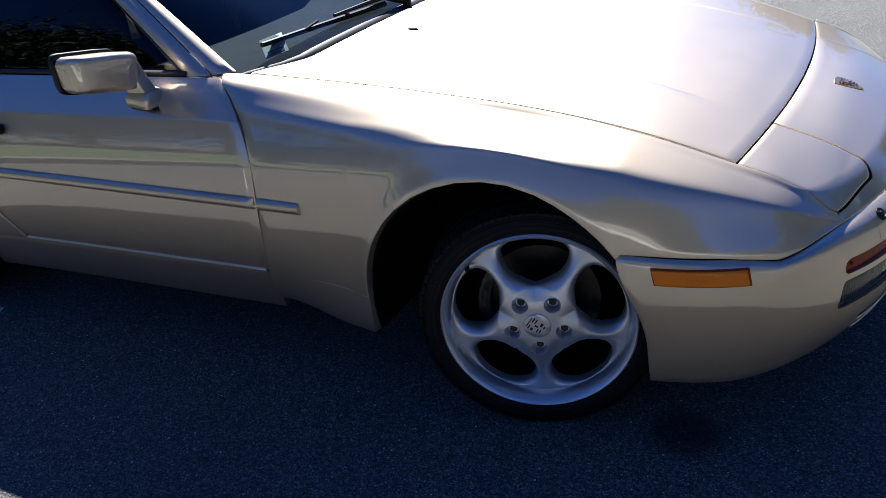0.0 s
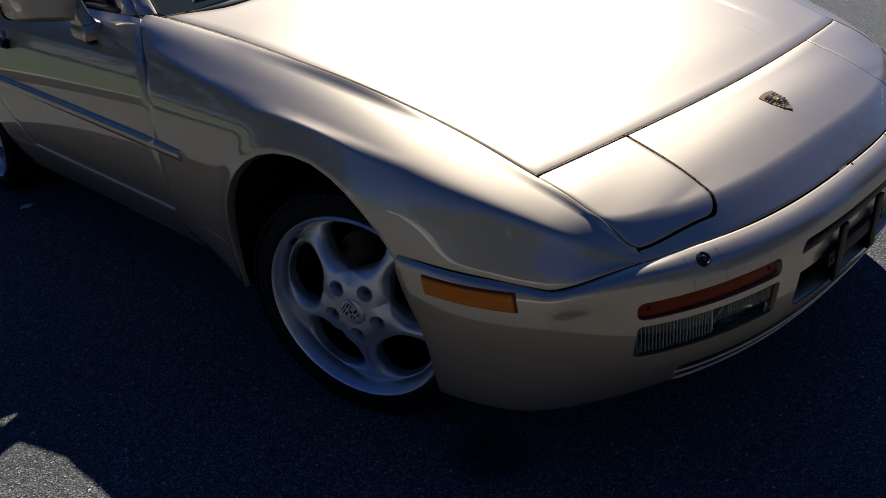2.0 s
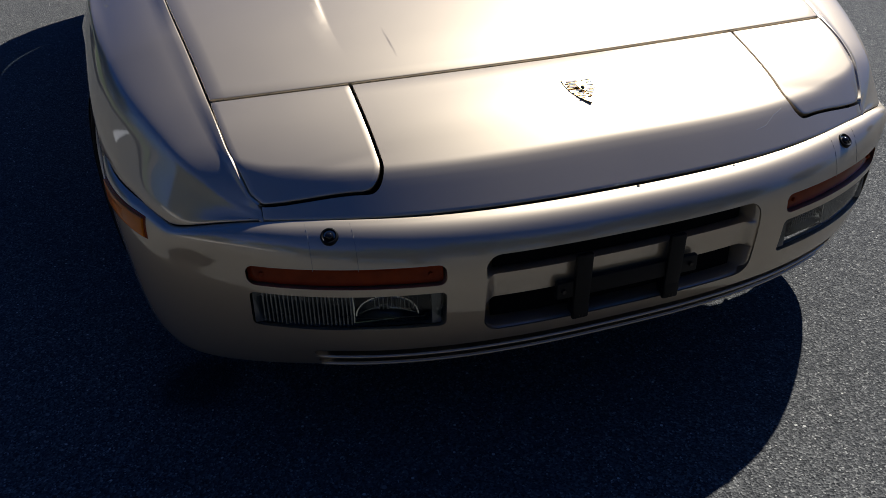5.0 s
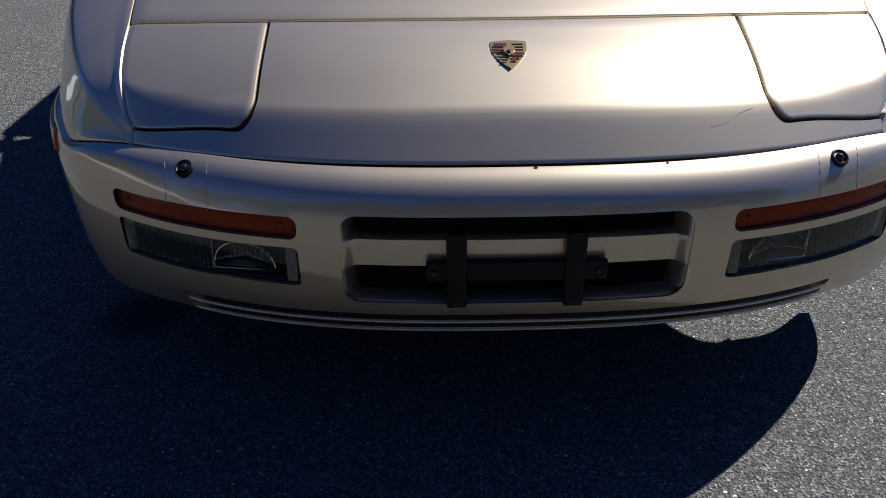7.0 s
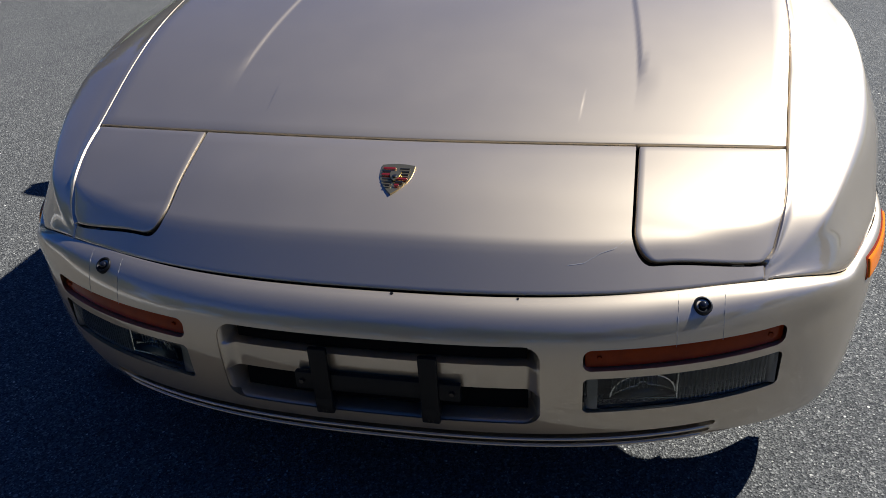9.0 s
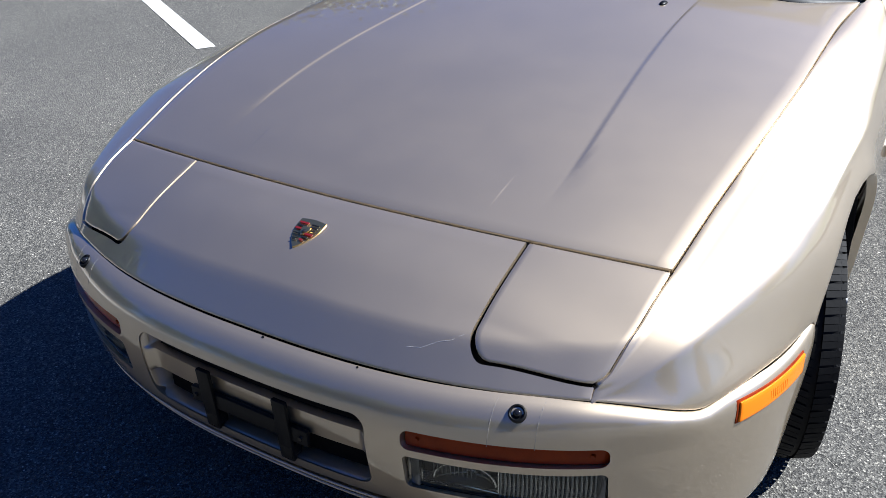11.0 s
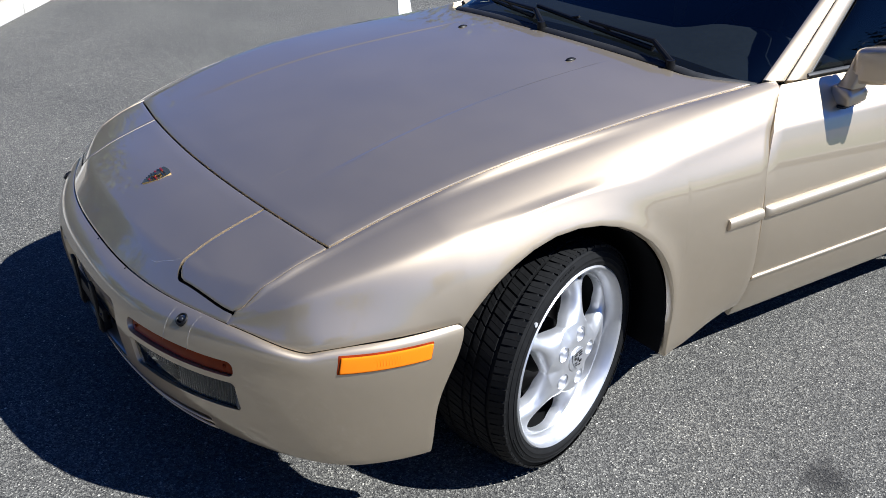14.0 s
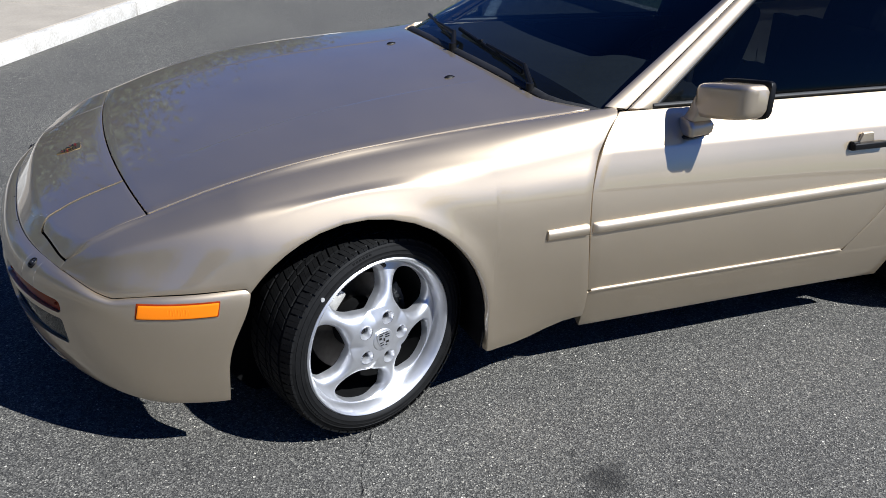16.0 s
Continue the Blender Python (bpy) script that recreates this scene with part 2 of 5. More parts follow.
def ease(a, b, x):
    s = min(max((x - a) / (b - a), 0.0), 1.0)
    return s * s * (3 - 2 * s)


def sheet(name, fn, nu, nv, material, parent, thick=0.012, label="", inset=0.0022, flip=False, us=None, vs=None, solid=False, fair=0):
    """A panel over the unit square: fn(u, v) is its outer skin. Its edges are rounded over and turned inwards by thick."""
    us = list(us) if us is not None else [i / nu for i in range(nu + 1)]
    vs = list(vs) if vs is not None else [j / nv for j in range(nv + 1)]
    nu, nv = len(us) - 1, len(vs) - 1
    grid = np.array([[fn(u, v) for v in vs] for u in us], float)
    if fair:
        # even out ripples between stations in the upper part of the panel
        front = lambda u: ease(0.36, 0.26, u)
        hold = np.array([[ease(0.0, 0.05, u) * ease(1.0, 0.9, u) * ease(0.0, 0.06, v) * (front(u) * ease(0.98, 0.78, v) + (1 - front(u)) * ease(0.72, 0.40, v)) for v in vs[1:-1]] for u in us[1:-1]])[..., None]
        for _ in range(fair):
            c, p, q = grid[1:-1, 1:-1], grid[:-2, 1:-1], grid[2:, 1:-1]
            a, b = np.linalg.norm(c - p, axis=2, keepdims=True), np.linalg.norm(q - c, axis=2, keepdims=True)
            c += 0.5 * hold * ((p * b + q * a) / np.maximum(a + b, 1e-9) - c)
        # and the hollow ahead of the wheel, down each section
        ahead = np.array([[ease(0.02, 0.10, u) * ease(0.52, 0.34, u) * ease(0.10, 0.25, v) * ease(0.97, 0.86, v) for v in vs[1:-1]] for u in us[1:-1]])[..., None]
        for _ in range(fair // 2):
            c = grid[1:-1, 1:-1]
            c += 0.5 * ahead * (0.5 * (grid[1:-1, :-2] + grid[1:-1, 2:]) - c)
    du, dv = np.gradient(grid, axis=0), np.gradient(grid, axis=1)
    nor = np.cross(du, dv)
    # normals averaged over neighbours by area, so that pinched corners stay sound
    wide = np.pad(nor, ((2, 2), (2, 2), (0, 0)))
    soft = sum(wide[2 + i:wide.shape[0] - 2 + i, 2 + j:wide.shape[1] - 2 + j] for i in (-2, -1, 0, 1, 2) for j in (-2, -1, 0, 1, 2))
    ln = np.linalg.norm(nor, axis=2, keepdims=True)
    nor = np.where(ln < 0.25 * np.median(ln), soft, nor)
    nor = nor / np.maximum(np.linalg.norm(nor, axis=2, keepdims=True), 1e-12)
    if flip:
        nor = -nor
    # the border ring: skin drawn in by inset, border sunk a little, then the return flange
    verts = [tuple(p) for p in grid.reshape(-1, 3)]
    faces = []
    idx = lambda i, j: i * (nv + 1) + j
    for i in range(nu):
        for j in range(nv):
            q = (idx(i, j), idx(i + 1, j), idx(i + 1, j + 1), idx(i, j + 1))
            faces.append(q[::-1] if flip else q)
    ring = [(i, 0) for i in range(nu)] + [(nu, j) for j in range(nv)] + [(i, nv) for i in range(nu, 0, -1)] + [(0, j) for j in range(nv, 0, -1)]
    rings = [[idx(i, j) for i, j in ring]]
    for out, down in ((inset * 0.7, inset * 0.3), (inset, inset), (inset, thick)):
        row = []
        for k, (i, j) in enumerate(ring):
            p, n = grid[i, j], nor[i, j]
            a, b = grid[ring[k - 1]], grid[ring[(k + 1) % len(ring)]]
            side = np.cross(b - a, n)
            s = np.linalg.norm(side)
            side = side / s if s > 1e-9 else side
            if flip:
                side = -side
            row.append(len(verts))
            verts.append(tuple(p + side * out - n * down))
        rings.append(row)
    for a, b in zip(rings[:-1], rings[1:]):
        for k in range(len(ring)):
            q = (a[k], b[k], b[(k + 1) % len(ring)], a[(k + 1) % len(ring)])
            faces.append(q[::-1] if flip else q)
    if solid:
        low = len(verts)
        verts += [tuple(p) for p in (grid - nor * thick).reshape(-1, 3)]
        for i in range(nu):
            for j in range(nv):
                q = (low + idx(i, j), low + idx(i + 1, j), low + idx(i + 1, j + 1), low + idx(i, j + 1))
                faces.append(q if flip else q[::-1])
        last = rings[-1]
        for k, (i, j) in enumerate(ring):
            i2, j2 = ring[(k + 1) % len(ring)]
            q = (last[k], low + idx(i, j), low + idx(i2, j2), last[(k + 1) % len(ring)])
            faces.append(q[::-1] if flip else q)
    return mesh_part(name, verts, faces, material, parent, label, 40)


def carve(ob, cutters):
    """Cuts the cutters' solids out of ob's mesh, and discards them."""
    for c in cutters:
        mod = ob.modifiers.new("cut", "BOOLEAN")
        mod.operation, mod.object, mod.solver = "DIFFERENCE", c, "EXACT"
    bpy.context.view_layer.update()
    me = bpy.data.meshes.new_from_object(ob.evaluated_get(bpy.context.evaluated_depsgraph_get()))
    ob.modifiers.clear()
    old = ob.data
    ob.data = me
    bpy.data.meshes.remove(old)
    for c in cutters:
        bpy.data.objects.remove(c)
    return smooth(ob, 30)


def rounded_rect(w, h, r, n=6):
    """Corners of a rounded rectangle round the origin."""
    out = []
    for cx, cy, a in ((w / 2 - r, h / 2 - r, 0), (-w / 2 + r, h / 2 - r, 90), (-w / 2 + r, -h / 2 + r, 180), (w / 2 - r, -h / 2 + r, 270)):
        out += [(cx + r * math.cos(radians(a + 90 * k / n)), cy + r * math.sin(radians(a + 90 * k / n))) for k in range(n + 1)]
    return out


def prism(outline, at):
    """A closed solid: for each depth d of at, the outline lifted by at[d](x, z)."""
    n, verts, faces = len(outline), [], []
    for lift in at:
        verts += [lift(x, z) for x, z in outline]
    for k in range(len(at) - 1):
        faces += [(k * n + i, k * n + (i + 1) % n, (k + 1) * n + (i + 1) % n, (k + 1) * n + i) for i in range(n)]
    faces += [tuple(range(n))[::-1], tuple(range((len(at) - 1) * n, len(at) * n))]
    return verts, faces


# ---- the ground ----
def ground_sheet():
    bm = bmesh.new()
    bmesh.ops.create_grid(bm, x_segments=2, y_segments=2, size=1500)
    ob = part("ground", bm, ASPHALT, None)
    return tagged(ob, "weathered grey asphalt car park with pale stone chips", "ground", "", "structure")


ground_sheet()

# ---- the car: skin functions ----
# x runs to the car's left, y from nose to tail, z up; the nose stands near y = 0
car = thing("car", (0, 0.83, 0), "champagne metallic sports coupe parked on asphalt, front wheels turned", "car")
car_m = Matrix.Translation((0, -0.83, 0))
REAR_AXLE, GAPW = 3.235, 0.0042
NS = 2.5


def seam_y(x):
    return 0.6 - 0.592 * max(0.0, 1 - (abs(x) / 0.86) ** NS) ** (1 / NS) - shoulder(x)


fullness = spline((0.45, 0.0), (0.55, 0.003), (0.605, 0.009), (0.65, 0.0125), (0.70, 0.021), (0.735, 0.024), (0.76, 0.021), (0.775, 0.015), (0.79, 0.006), (0.81, 0.0))


def shoulder(x):
    """The nose stands fuller at its corners than an even curve."""
    return fullness(abs(x)) if 0.45 < abs(x) < 0.81 else 0.0


mid_z = spline((0.0, 0.560), (0.03, 0.578), (0.054, 0.5918), (0.078, 0.6046), (0.10, 0.616), (0.15, 0.640), (0.275, 0.676), (0.4, 0.717), (0.6, 0.772), (0.8, 0.813), (1.0, 0.842), (1.2, 0.865), (1.4, 0.884), (1.7, 0.908))
rim_z = spline((0.05, 0.531), (0.117, 0.5635), (0.16, 0.5855), (0.20, 0.6055), (0.27, 0.640), (0.335, 0.662), (0.52, 0.725), (0.65, 0.760), (0.82, 0.793), (1.0, 0.815), (1.2, 0.833), (1.43, 0.850), (1.6, 0.866), (1.72, 0.875))
edge_x = spline((0.117, 0.613), (0.134, 0.6125), (0.142, 0.618), (0.152, 0.6245), (0.165, 0.629), (0.187, 0.636), (0.22, 0.643), (0.27, 0.649), (0.335, 0.654), (0.52, 0.672), (0.65, 0.685), (0.82, 0.696), (1.0, 0.70), (1.2, 0.697), (1.43, 0.697), (1.6, 0.714), (1.72, 0.735))


def folded(upper, x, y):
    """The upper skin where it folds down, in a tight radius, into the nose's front face."""
    front, k = 0.522 + 1.265 * (y - seam_y(min(abs(x), 0.84))), 0.007
    h = max(k - abs(upper - front), 0.0) / k
    return min(upper, front) - 0.25 * k * h * h


@functools.lru_cache(maxsize=8192)
def edge_z(y):
    """Height of the hood's and the nose's outer edge, where the fender begins."""
    return folded(rim_z(y), edge_x(y), y) if y < 0.4 else rim_z(y)


def top_z(x, y):
    """The upper skin spans between its edges and folds down at the nose."""
    ye = max(y, 0.05)
    mid = mid_z(max(y - 0.008, 0.0))
    z = mid + (rim_z(ye) - mid) * min(abs(x) / edge_x(max(y, 0.117)), 1.05) ** 2.2
    if y < 0.4:
        z = folded(z, x, y)
    if y > 0.4:
        fold = 0.405 - 0.055 * ease(0.4, 1.35, y)
        z -= 0.0023 * ease(fold + 0.002, fold - 0.005, abs(x)) * ease(0.36, 0.55, y) * ease(1.42, 1.25, y)
    return z


def hood_front(x):
    return 0.283 + 0.13 * x * x


def hood_rear(x):
    return 1.452 + 0.035 * (x / 0.6) ** 2 + 0.085 * ease(0.55, 0.74, abs(x))


def arch_z(y, mid=0.855, ry=0.372, rz=0.377, base=0.29):
    s = (y - mid) / ry
    return base + rz * math.sqrt(max(0.0, 1 - s * s)) if abs(s) < 1 else 0.0


# fender: one control line each for x and z over y, from the hood edge down to the lower edge
FX = [edge_x,
      spline((0.117, 0.6155), (0.15, 0.637), (0.187, 0.660), (0.205, 0.668), (0.222, 0.679), (0.25, 0.691), (0.29, 0.701), (0.40, 0.722), (0.5, 0.735), (0.83, 0.763), (1.25, 0.760), (1.6, 0.753), (1.72, 0.760)),
      spline((0.117, 0.617), (0.15, 0.649), (0.187, 0.684), (0.205, 0.698), (0.222, 0.715), (0.25, 0.733), (0.29, 0.751), (0.34, 0.769), (0.40, 0.789), (0.5, 0.809), (0.83, 0.836), (1.25, 0.818), (1.6, 0.791), (1.72, 0.789)),
      spline((0.117, 0.6185), (0.15, 0.661), (0.187, 0.703), (0.205, 0.718), (0.222, 0.733), (0.25, 0.752), (0.29, 0.769), (0.34, 0.788), (0.40, 0.810), (0.5, 0.840), (0.83, 0.861), (1.25, 0.846), (1.6, 0.833), (1.72, 0.832)),
      spline((0.117, 0.620), (0.15, 0.672), (0.187, 0.723), (0.205, 0.739), (0.222, 0.753), (0.25, 0.772), (0.29, 0.792), (0.34, 0.811), (0.40, 0.832), (0.5, 0.853), (0.83, 0.871), (1.25, 0.857), (1.6, 0.849), (1.72, 0.849)),
      spline((0.117, 0.622), (0.15, 0.675), (0.205, 0.741), (0.25, 0.774), (0.40, 0.829), (0.5, 0.854), (0.83, 0.872), (1.25, 0.844), (1.6, 0.826), (1.72, 0.826)),
      spline((0.117, 0.620), (0.15, 0.670), (0.205, 0.735), (0.25, 0.768), (0.40, 0.820), (0.5, 0.845), (0.83, 0.860), (1.25, 0.828), (1.6, 0.758), (1.72, 0.755))]
FZ = [edge_z,
      spline((0.117, 0.520), (0.15, 0.546), (0.187, 0.579), (0.205, 0.597), (0.222, 0.606), (0.25, 0.6195), (0.29, 0.636), (0.40, 0.674), (0.5, 0.706), (0.83, 0.778), (1.25, 0.811), (1.6, 0.851), (1.72, 0.862)),
      spline((0.117, 0.519), (0.15, 0.534), (0.187, 0.560), (0.205, 0.579), (0.222, 0.597), (0.25, 0.607), (0.29, 0.622), (0.34, 0.639), (0.40, 0.658), (0.5, 0.683), (0.83, 0.747), (1.25, 0.771), (1.6, 0.808), (1.72, 0.816)),
      spline((0.117, 0.517), (0.15, 0.525), (0.187, 0.532), (0.205, 0.542), (0.222, 0.551), (0.25, 0.557), (0.29, 0.562), (0.34, 0.572), (0.40, 0.583), (0.5, 0.602), (0.83, 0.668), (1.25, 0.684), (1.6, 0.700), (1.72, 0.700)),
      spline((0.117, 0.514), (0.15, 0.511), (0.187, 0.498), (0.205, 0.494), (0.222, 0.490), (0.25, 0.488), (0.29, 0.495), (0.34, 0.500), (0.40, 0.505), (0.5, 0.510), (0.83, 0.585), (1.25, 0.550), (1.6, 0.550), (1.72, 0.550)),
      spline((0.117, 0.48), (0.15, 0.47), (0.27, 0.43), (0.5, 0.40), (0.83, 0.45), (1.25, 0.36), (1.6, 0.33), (1.72, 0.33)),
      spline((0.117, 0.42), (0.15, 0.40), (0.27, 0.36), (0.5, 0.30), (0.83, 0.30), (1.25, 0.195), (1.6, 0.165), (1.72, 0.165))]


@functools.lru_cache(maxsize=4096)
def fender_section(y):
    """The section's corners, with two more close to the shoulder line to keep it crisp, and their slopes."""
    p = np.array([(fx(y), fz(y)) for fx, fz in zip(FX, FZ)])
    k = 0.30 + 0.12 * ease(0.7, 1.1, y)
    p = np.vstack([p[:2], p[2] + (p[1] - p[2]) * k, p[2] * 0.9 + 0.05 * (p[1] + p[3]), p[2] + (p[3] - p[2]) * k, p[3:]])
    h = np.maximum(np.linalg.norm(np.diff(p, axis=0), axis=1), 1e-5)
    d = np.diff(p, axis=0) / h[:, None]
    g = np.vstack([d[:1], (d[:-1] * h[1:, None] + d[1:] * h[:-1, None]) / (h[1:] + h[:-1])[:, None], d[-1:]])
    return [tuple(q) for q in p], h.tolist(), [tuple(q) for q in g]


def fender_point(y, s):
    """s from 0 at the hood edge to 8 at the bottom."""
    p, h, g = fender_section(y)
    i = min(max(int(s), 0), 7)
    t = s - i
    a, b, c, e = (1 + 2 * t) * (1 - t) ** 2, t * (1 - t) ** 2 * h[i], t * t * (3 - 2 * t), t * t * (t - 1) * h[i]
    return tuple(a * p[i][k] + b * g[i][k] + c * p[i + 1][k] + e * g[i + 1][k] for k in (0, 1))


def fender_low(y, z):
    """The s at which the fender's section reaches the height z."""
    lo, hi = 0.05, 8.0
    for _ in range(26):
        m = (lo + hi) / 2
        if fender_point(y, m)[1] > z:
            lo = m
        else:
            hi = m
    return lo


seam_side = spline((0.0, 0.522), (0.13, 0.5215), (0.155, 0.515), (0.18, 0.506), (0.205, 0.497), (0.23, 0.4915), (0.255, 0.496), (0.30, 0.502), (0.38, 0.509), (0.45, 0.513), (0.56, 0.518))
fender_rear = spline((0.15, 1.602), (0.32, 1.572), (0.45, 1.548), (0.56, 1.536), (0.70, 1.543), (0.76, 1.564), (0.80, 1.589), (0.84, 1.628), (0.875, 1.668))


def fender_bottom(y):
    if y < 0.548:
        return seam_side(y)
    return max(arch_z(y), 0.192 + 0.035 * ease(1.32, 1.5, y))


def fender_skin(side):
    us = [0, .004, .009, .014, .02, .027, .034, .041, .047, .053, .059, .067, .078, .09, .115, .14, .165, .19, .215, .24, .265, .281]
    stations = [0.136 + u * 1.44 for u in us]
    stations += [0.855 - 0.372 * math.cos(radians(a)) for a in (34.5, 37, 40, 44, 49, 55, 62, 70, 80, 90, 100, 110, 120, 130, 138, 145, 151, 157, 162, 167, 171, 174, 177, 179.2)]
    stations += [1.236, 1.25, 1.28, 1.32, 1.37, 1.42, 1.47, 1.51, 1.536]
    n = len(stations) - 1

    def fn(u, v):
        y0 = stations[round(u * n)]
        # the front edge leans forward down to the bumper, beside the nose panel
        lean, m = 1 - ease(0.136, 0.215, y0), ease(0.130, 0.155, y0)
        y = y0 - 0.0185 * v * lean
        low = fender_low(y, fender_bottom(y) + GAPW)
        w = ease(1.24, 1.536, y0)
        s = v * low
        for _ in range(4):
            if w > 0:
                y = y0 + w * (fender_rear(fender_point(y, s)[1]) - GAPW - 1.536)
                low = fender_low(y, fender_bottom(y0))
            s = 0.006 + v * (low - 0.006) * (m + (1 - m) * v ** 4)
        x, z = fender_point(y, s)
        # the arch is drawn out into a flare, widest behind the wheel
        d = math.hypot((y - 0.855) / 0.372, max(z - 0.29, 0.0) / 0.377) - 1
        x += (0.003 + 0.009 * ease(0.75, 1.2, y)) * math.exp(-(d / 0.085) ** 2)
        return side * (x + GAPW * (1 - ease(0, 0.4, v))), y, z
    return fn, n


def side_x(y, z):
    """Half width of the body side behind the front wheel."""
    w = side_curve(z)
    bulge = 0.022 * math.exp(-((y - REAR_AXLE) / 0.42) ** 2) * ease(0.85, 0.6, z)
    taper = max(0.0, 1 - max(0.0, (y - 3.3) / 0.93) ** 3.2) ** (1 / 3.0)
    return (w + bulge) * taper


side_curve = spline((0.165, 0.748), (0.25, 0.788), (0.33, 0.818), (0.42, 0.839), (0.55, 0.849), (0.68, 0.836), (0.755, 0.819), (0.768, 0.815), (0.776, 0.8105), (0.82, 0.783), (0.866, 0.748), (0.95, 0.70))
door_rear = spline((0.33, 2.595), (0.40, 2.645), (0.53, 2.735), (0.70, 2.800), (0.87, 2.825))


def mirrored(build):
    for side in (1, -1):
        build(side)


# ---- body panels ----
def build_hood():
    def fn(u, v):
        x = (2 * u - 1) * 0.69
        y = 0.9
        for _ in range(5):
            x = (2 * u - 1) * (edge_x(y) - GAPW)
            y = hood_front(x) + GAPW + v * (hood_rear(x) - hood_front(x) - GAPW)
        return x, y, top_z(x, y) + 0.0025
    us = sorted({*(i / 48 for i in range(49)), *(0.5 + s * (0.225 + 0.0023 * k) for k in range(34) for s in (1, -1))})
    ob = sheet("hood", fn, 0, 46, PAINT, car, 0.014, "champagne metallic hood with two faint creases", us=us, inset=0.003)
    ob.matrix_basis = car_m
    return ob


def lid_front(x):
    return seam_y(x) + 0.030 - 0.011 * ease(0.45, 0.615, x)


def lid_sides(q, y, g):
    """Inner and outer limit of the left lid at a distance q behind its front edge."""
    r, ro = 0.036, 0.012
    a = r - math.sqrt(max(0.0, r * r - max(0.0, r - q) ** 2))
    b = ro - math.sqrt(max(0.0, ro * ro - max(0.0, ro - q) ** 2))
    return 0.405 + g + a, max(edge_x(y), 0.6165) - g - 0.6 * b


def lid_point(u, w, g):
    """A place on the left lid in plan: u across, w from its front to the hood."""
    y = 0.15
    for _ in range(5):
        lo, hi = lid_sides(w * 0.19, y, g)
        x = lo + (hi - lo) * u
        f = lid_front(x) + 0.62 * g
        y = f + (hood_front(x) - g - f) * w
    return x, y


def lid_hole():
    """Plan outline of the lid's opening, open towards the fender."""
    ws = [0, .004, .012, .025, .045, .07, .1, .14, .19, .3, .45, .6, .8, 1.02]
    pts = [lid_point(0, w, -GAPW) for w in reversed(ws)]
    pts += [(x, lid_front(x) - 0.62 * GAPW) for x in (0.46, 0.49, 0.52, 0.545, 0.57, 0.59, 0.605, 0.62)]
    pts += [(0.70, lid_front(0.62) - 0.62 * GAPW), (0.70, hood_front(0.65) + 0.012)]
    return pts


def build_nose():
    """Nose panel with openings for the lids, and the two lids."""
    def fn(u, v):
        x = (2 * u - 1) * 0.611
        for _ in range(4):
            y = seam_y(x) + GAPW + v * (hood_front(x) - 2 * GAPW - seam_y(x))
            x = (2 * u - 1) * (edge_x(max(y, 0.117)) - GAPW)
        return x, y, top_z(x, y)
    vs = [0, .01, .03, .055, .08, .11, .145, .18, .205, .225, .24, .255, .27, .285, .30, .33, .4, .48, .57, .67, .78, .89, 1.0]
    nose = sheet("nose_panel", fn, 76, 0, PAINT, car, 0.009, vs=vs, solid=True, inset=0.003)
    nose.matrix_basis = car_m
    fix_normals(nose)
    cuts = []
    for side in (1, -1):
        line = lid_hole()
        v, f = prism([(side * x, y) for x, y in line], [lambda x, y: (x, y, 0.4), lambda x, y: (x, y, 0.9)])
        cuts.append(mesh_part("cutter", v, f, PAINT, None))
        fix_normals(cuts[-1])
    carve(nose, cuts)
    nose.matrix_basis = car_m
    ws = [0, .01, .025, .045, .07, .10, .13, .16, .18, .195, .21, .225, .24, .26, .29, .34, .42, .52, .64, .76, .88, .95, 1.0]
    for side in (1, -1):
        def skin(u, w, side=side):
            x, y = lid_point(u, w, GAPW)
            return side * x, y, top_z(x, y)
        sheet("headlight_lid", skin, 26, 0, PAINT, car, 0.014, vs=ws, flip=side < 0, inset=0.003).matrix_basis = car_m


def fix_normals(ob):
    bm = bmesh.new()
    bm.from_mesh(ob.data)
    bmesh.ops.recalc_face_normals(bm, faces=bm.faces[:])
    bm.to_mesh(ob.data)
    bm.free()


def build_fender(side):
    fn, n = fender_skin(side)
    vs = [i / 34 for i in range(35)]
    ob = sheet("front_fender", fn, n, 0, PAINT, car, 0.022, "champagne metallic front fender with flared wheel arch", flip=side > 0, vs=vs, fair=30, inset=0.003)
    ob.matrix_basis = car_m


# bumper levels, from the upper seam to the lower edge
BV = [0.0, 0.05, 0.12, 0.22, 0.36, 0.55, 0.78, 1.0]
B_A = spline(*zip(BV, (0.8565, 0.862, 0.866, 0.868, 0.868, 0.864, 0.854, 0.842)))
B_B = spline(*zip(BV, (0.592, 0.608, 0.625, 0.640, 0.647, 0.642, 0.625, 0.597)))
B_Z = spline(*zip(BV, (0.521, 0.515, 0.501, 0.473, 0.430, 0.365, 0.286, 0.230)))


def bumper_point(f, v):
    """f from -1 at the right wheel arch over the nose to 1 at the left one."""
    a, b, z = B_A(v), B_B(v), B_Z(v)
    yr = 0.486 + 0.062 * ease(0.3, 0.52, z)
    end = math.acos(min(1.0, ((0.6 - yr) / b) ** (NS / 2)))
    p = abs(f) * end
    x = a * math.sin(p) ** (2 / NS)
    y = 0.6 - b * math.cos(p) ** (2 / NS) - shoulder(x) * ease(0.36, 0.06, v)
    if v < 0.4:
        z += (seam_side(max(y, 0.0)) - 0.522) * (1 - v / 0.4)
    return math.copysign(x, f), y, z - 0.040 * ease(0.06, 0.33, y) * ease(0.5, 1.0, v)


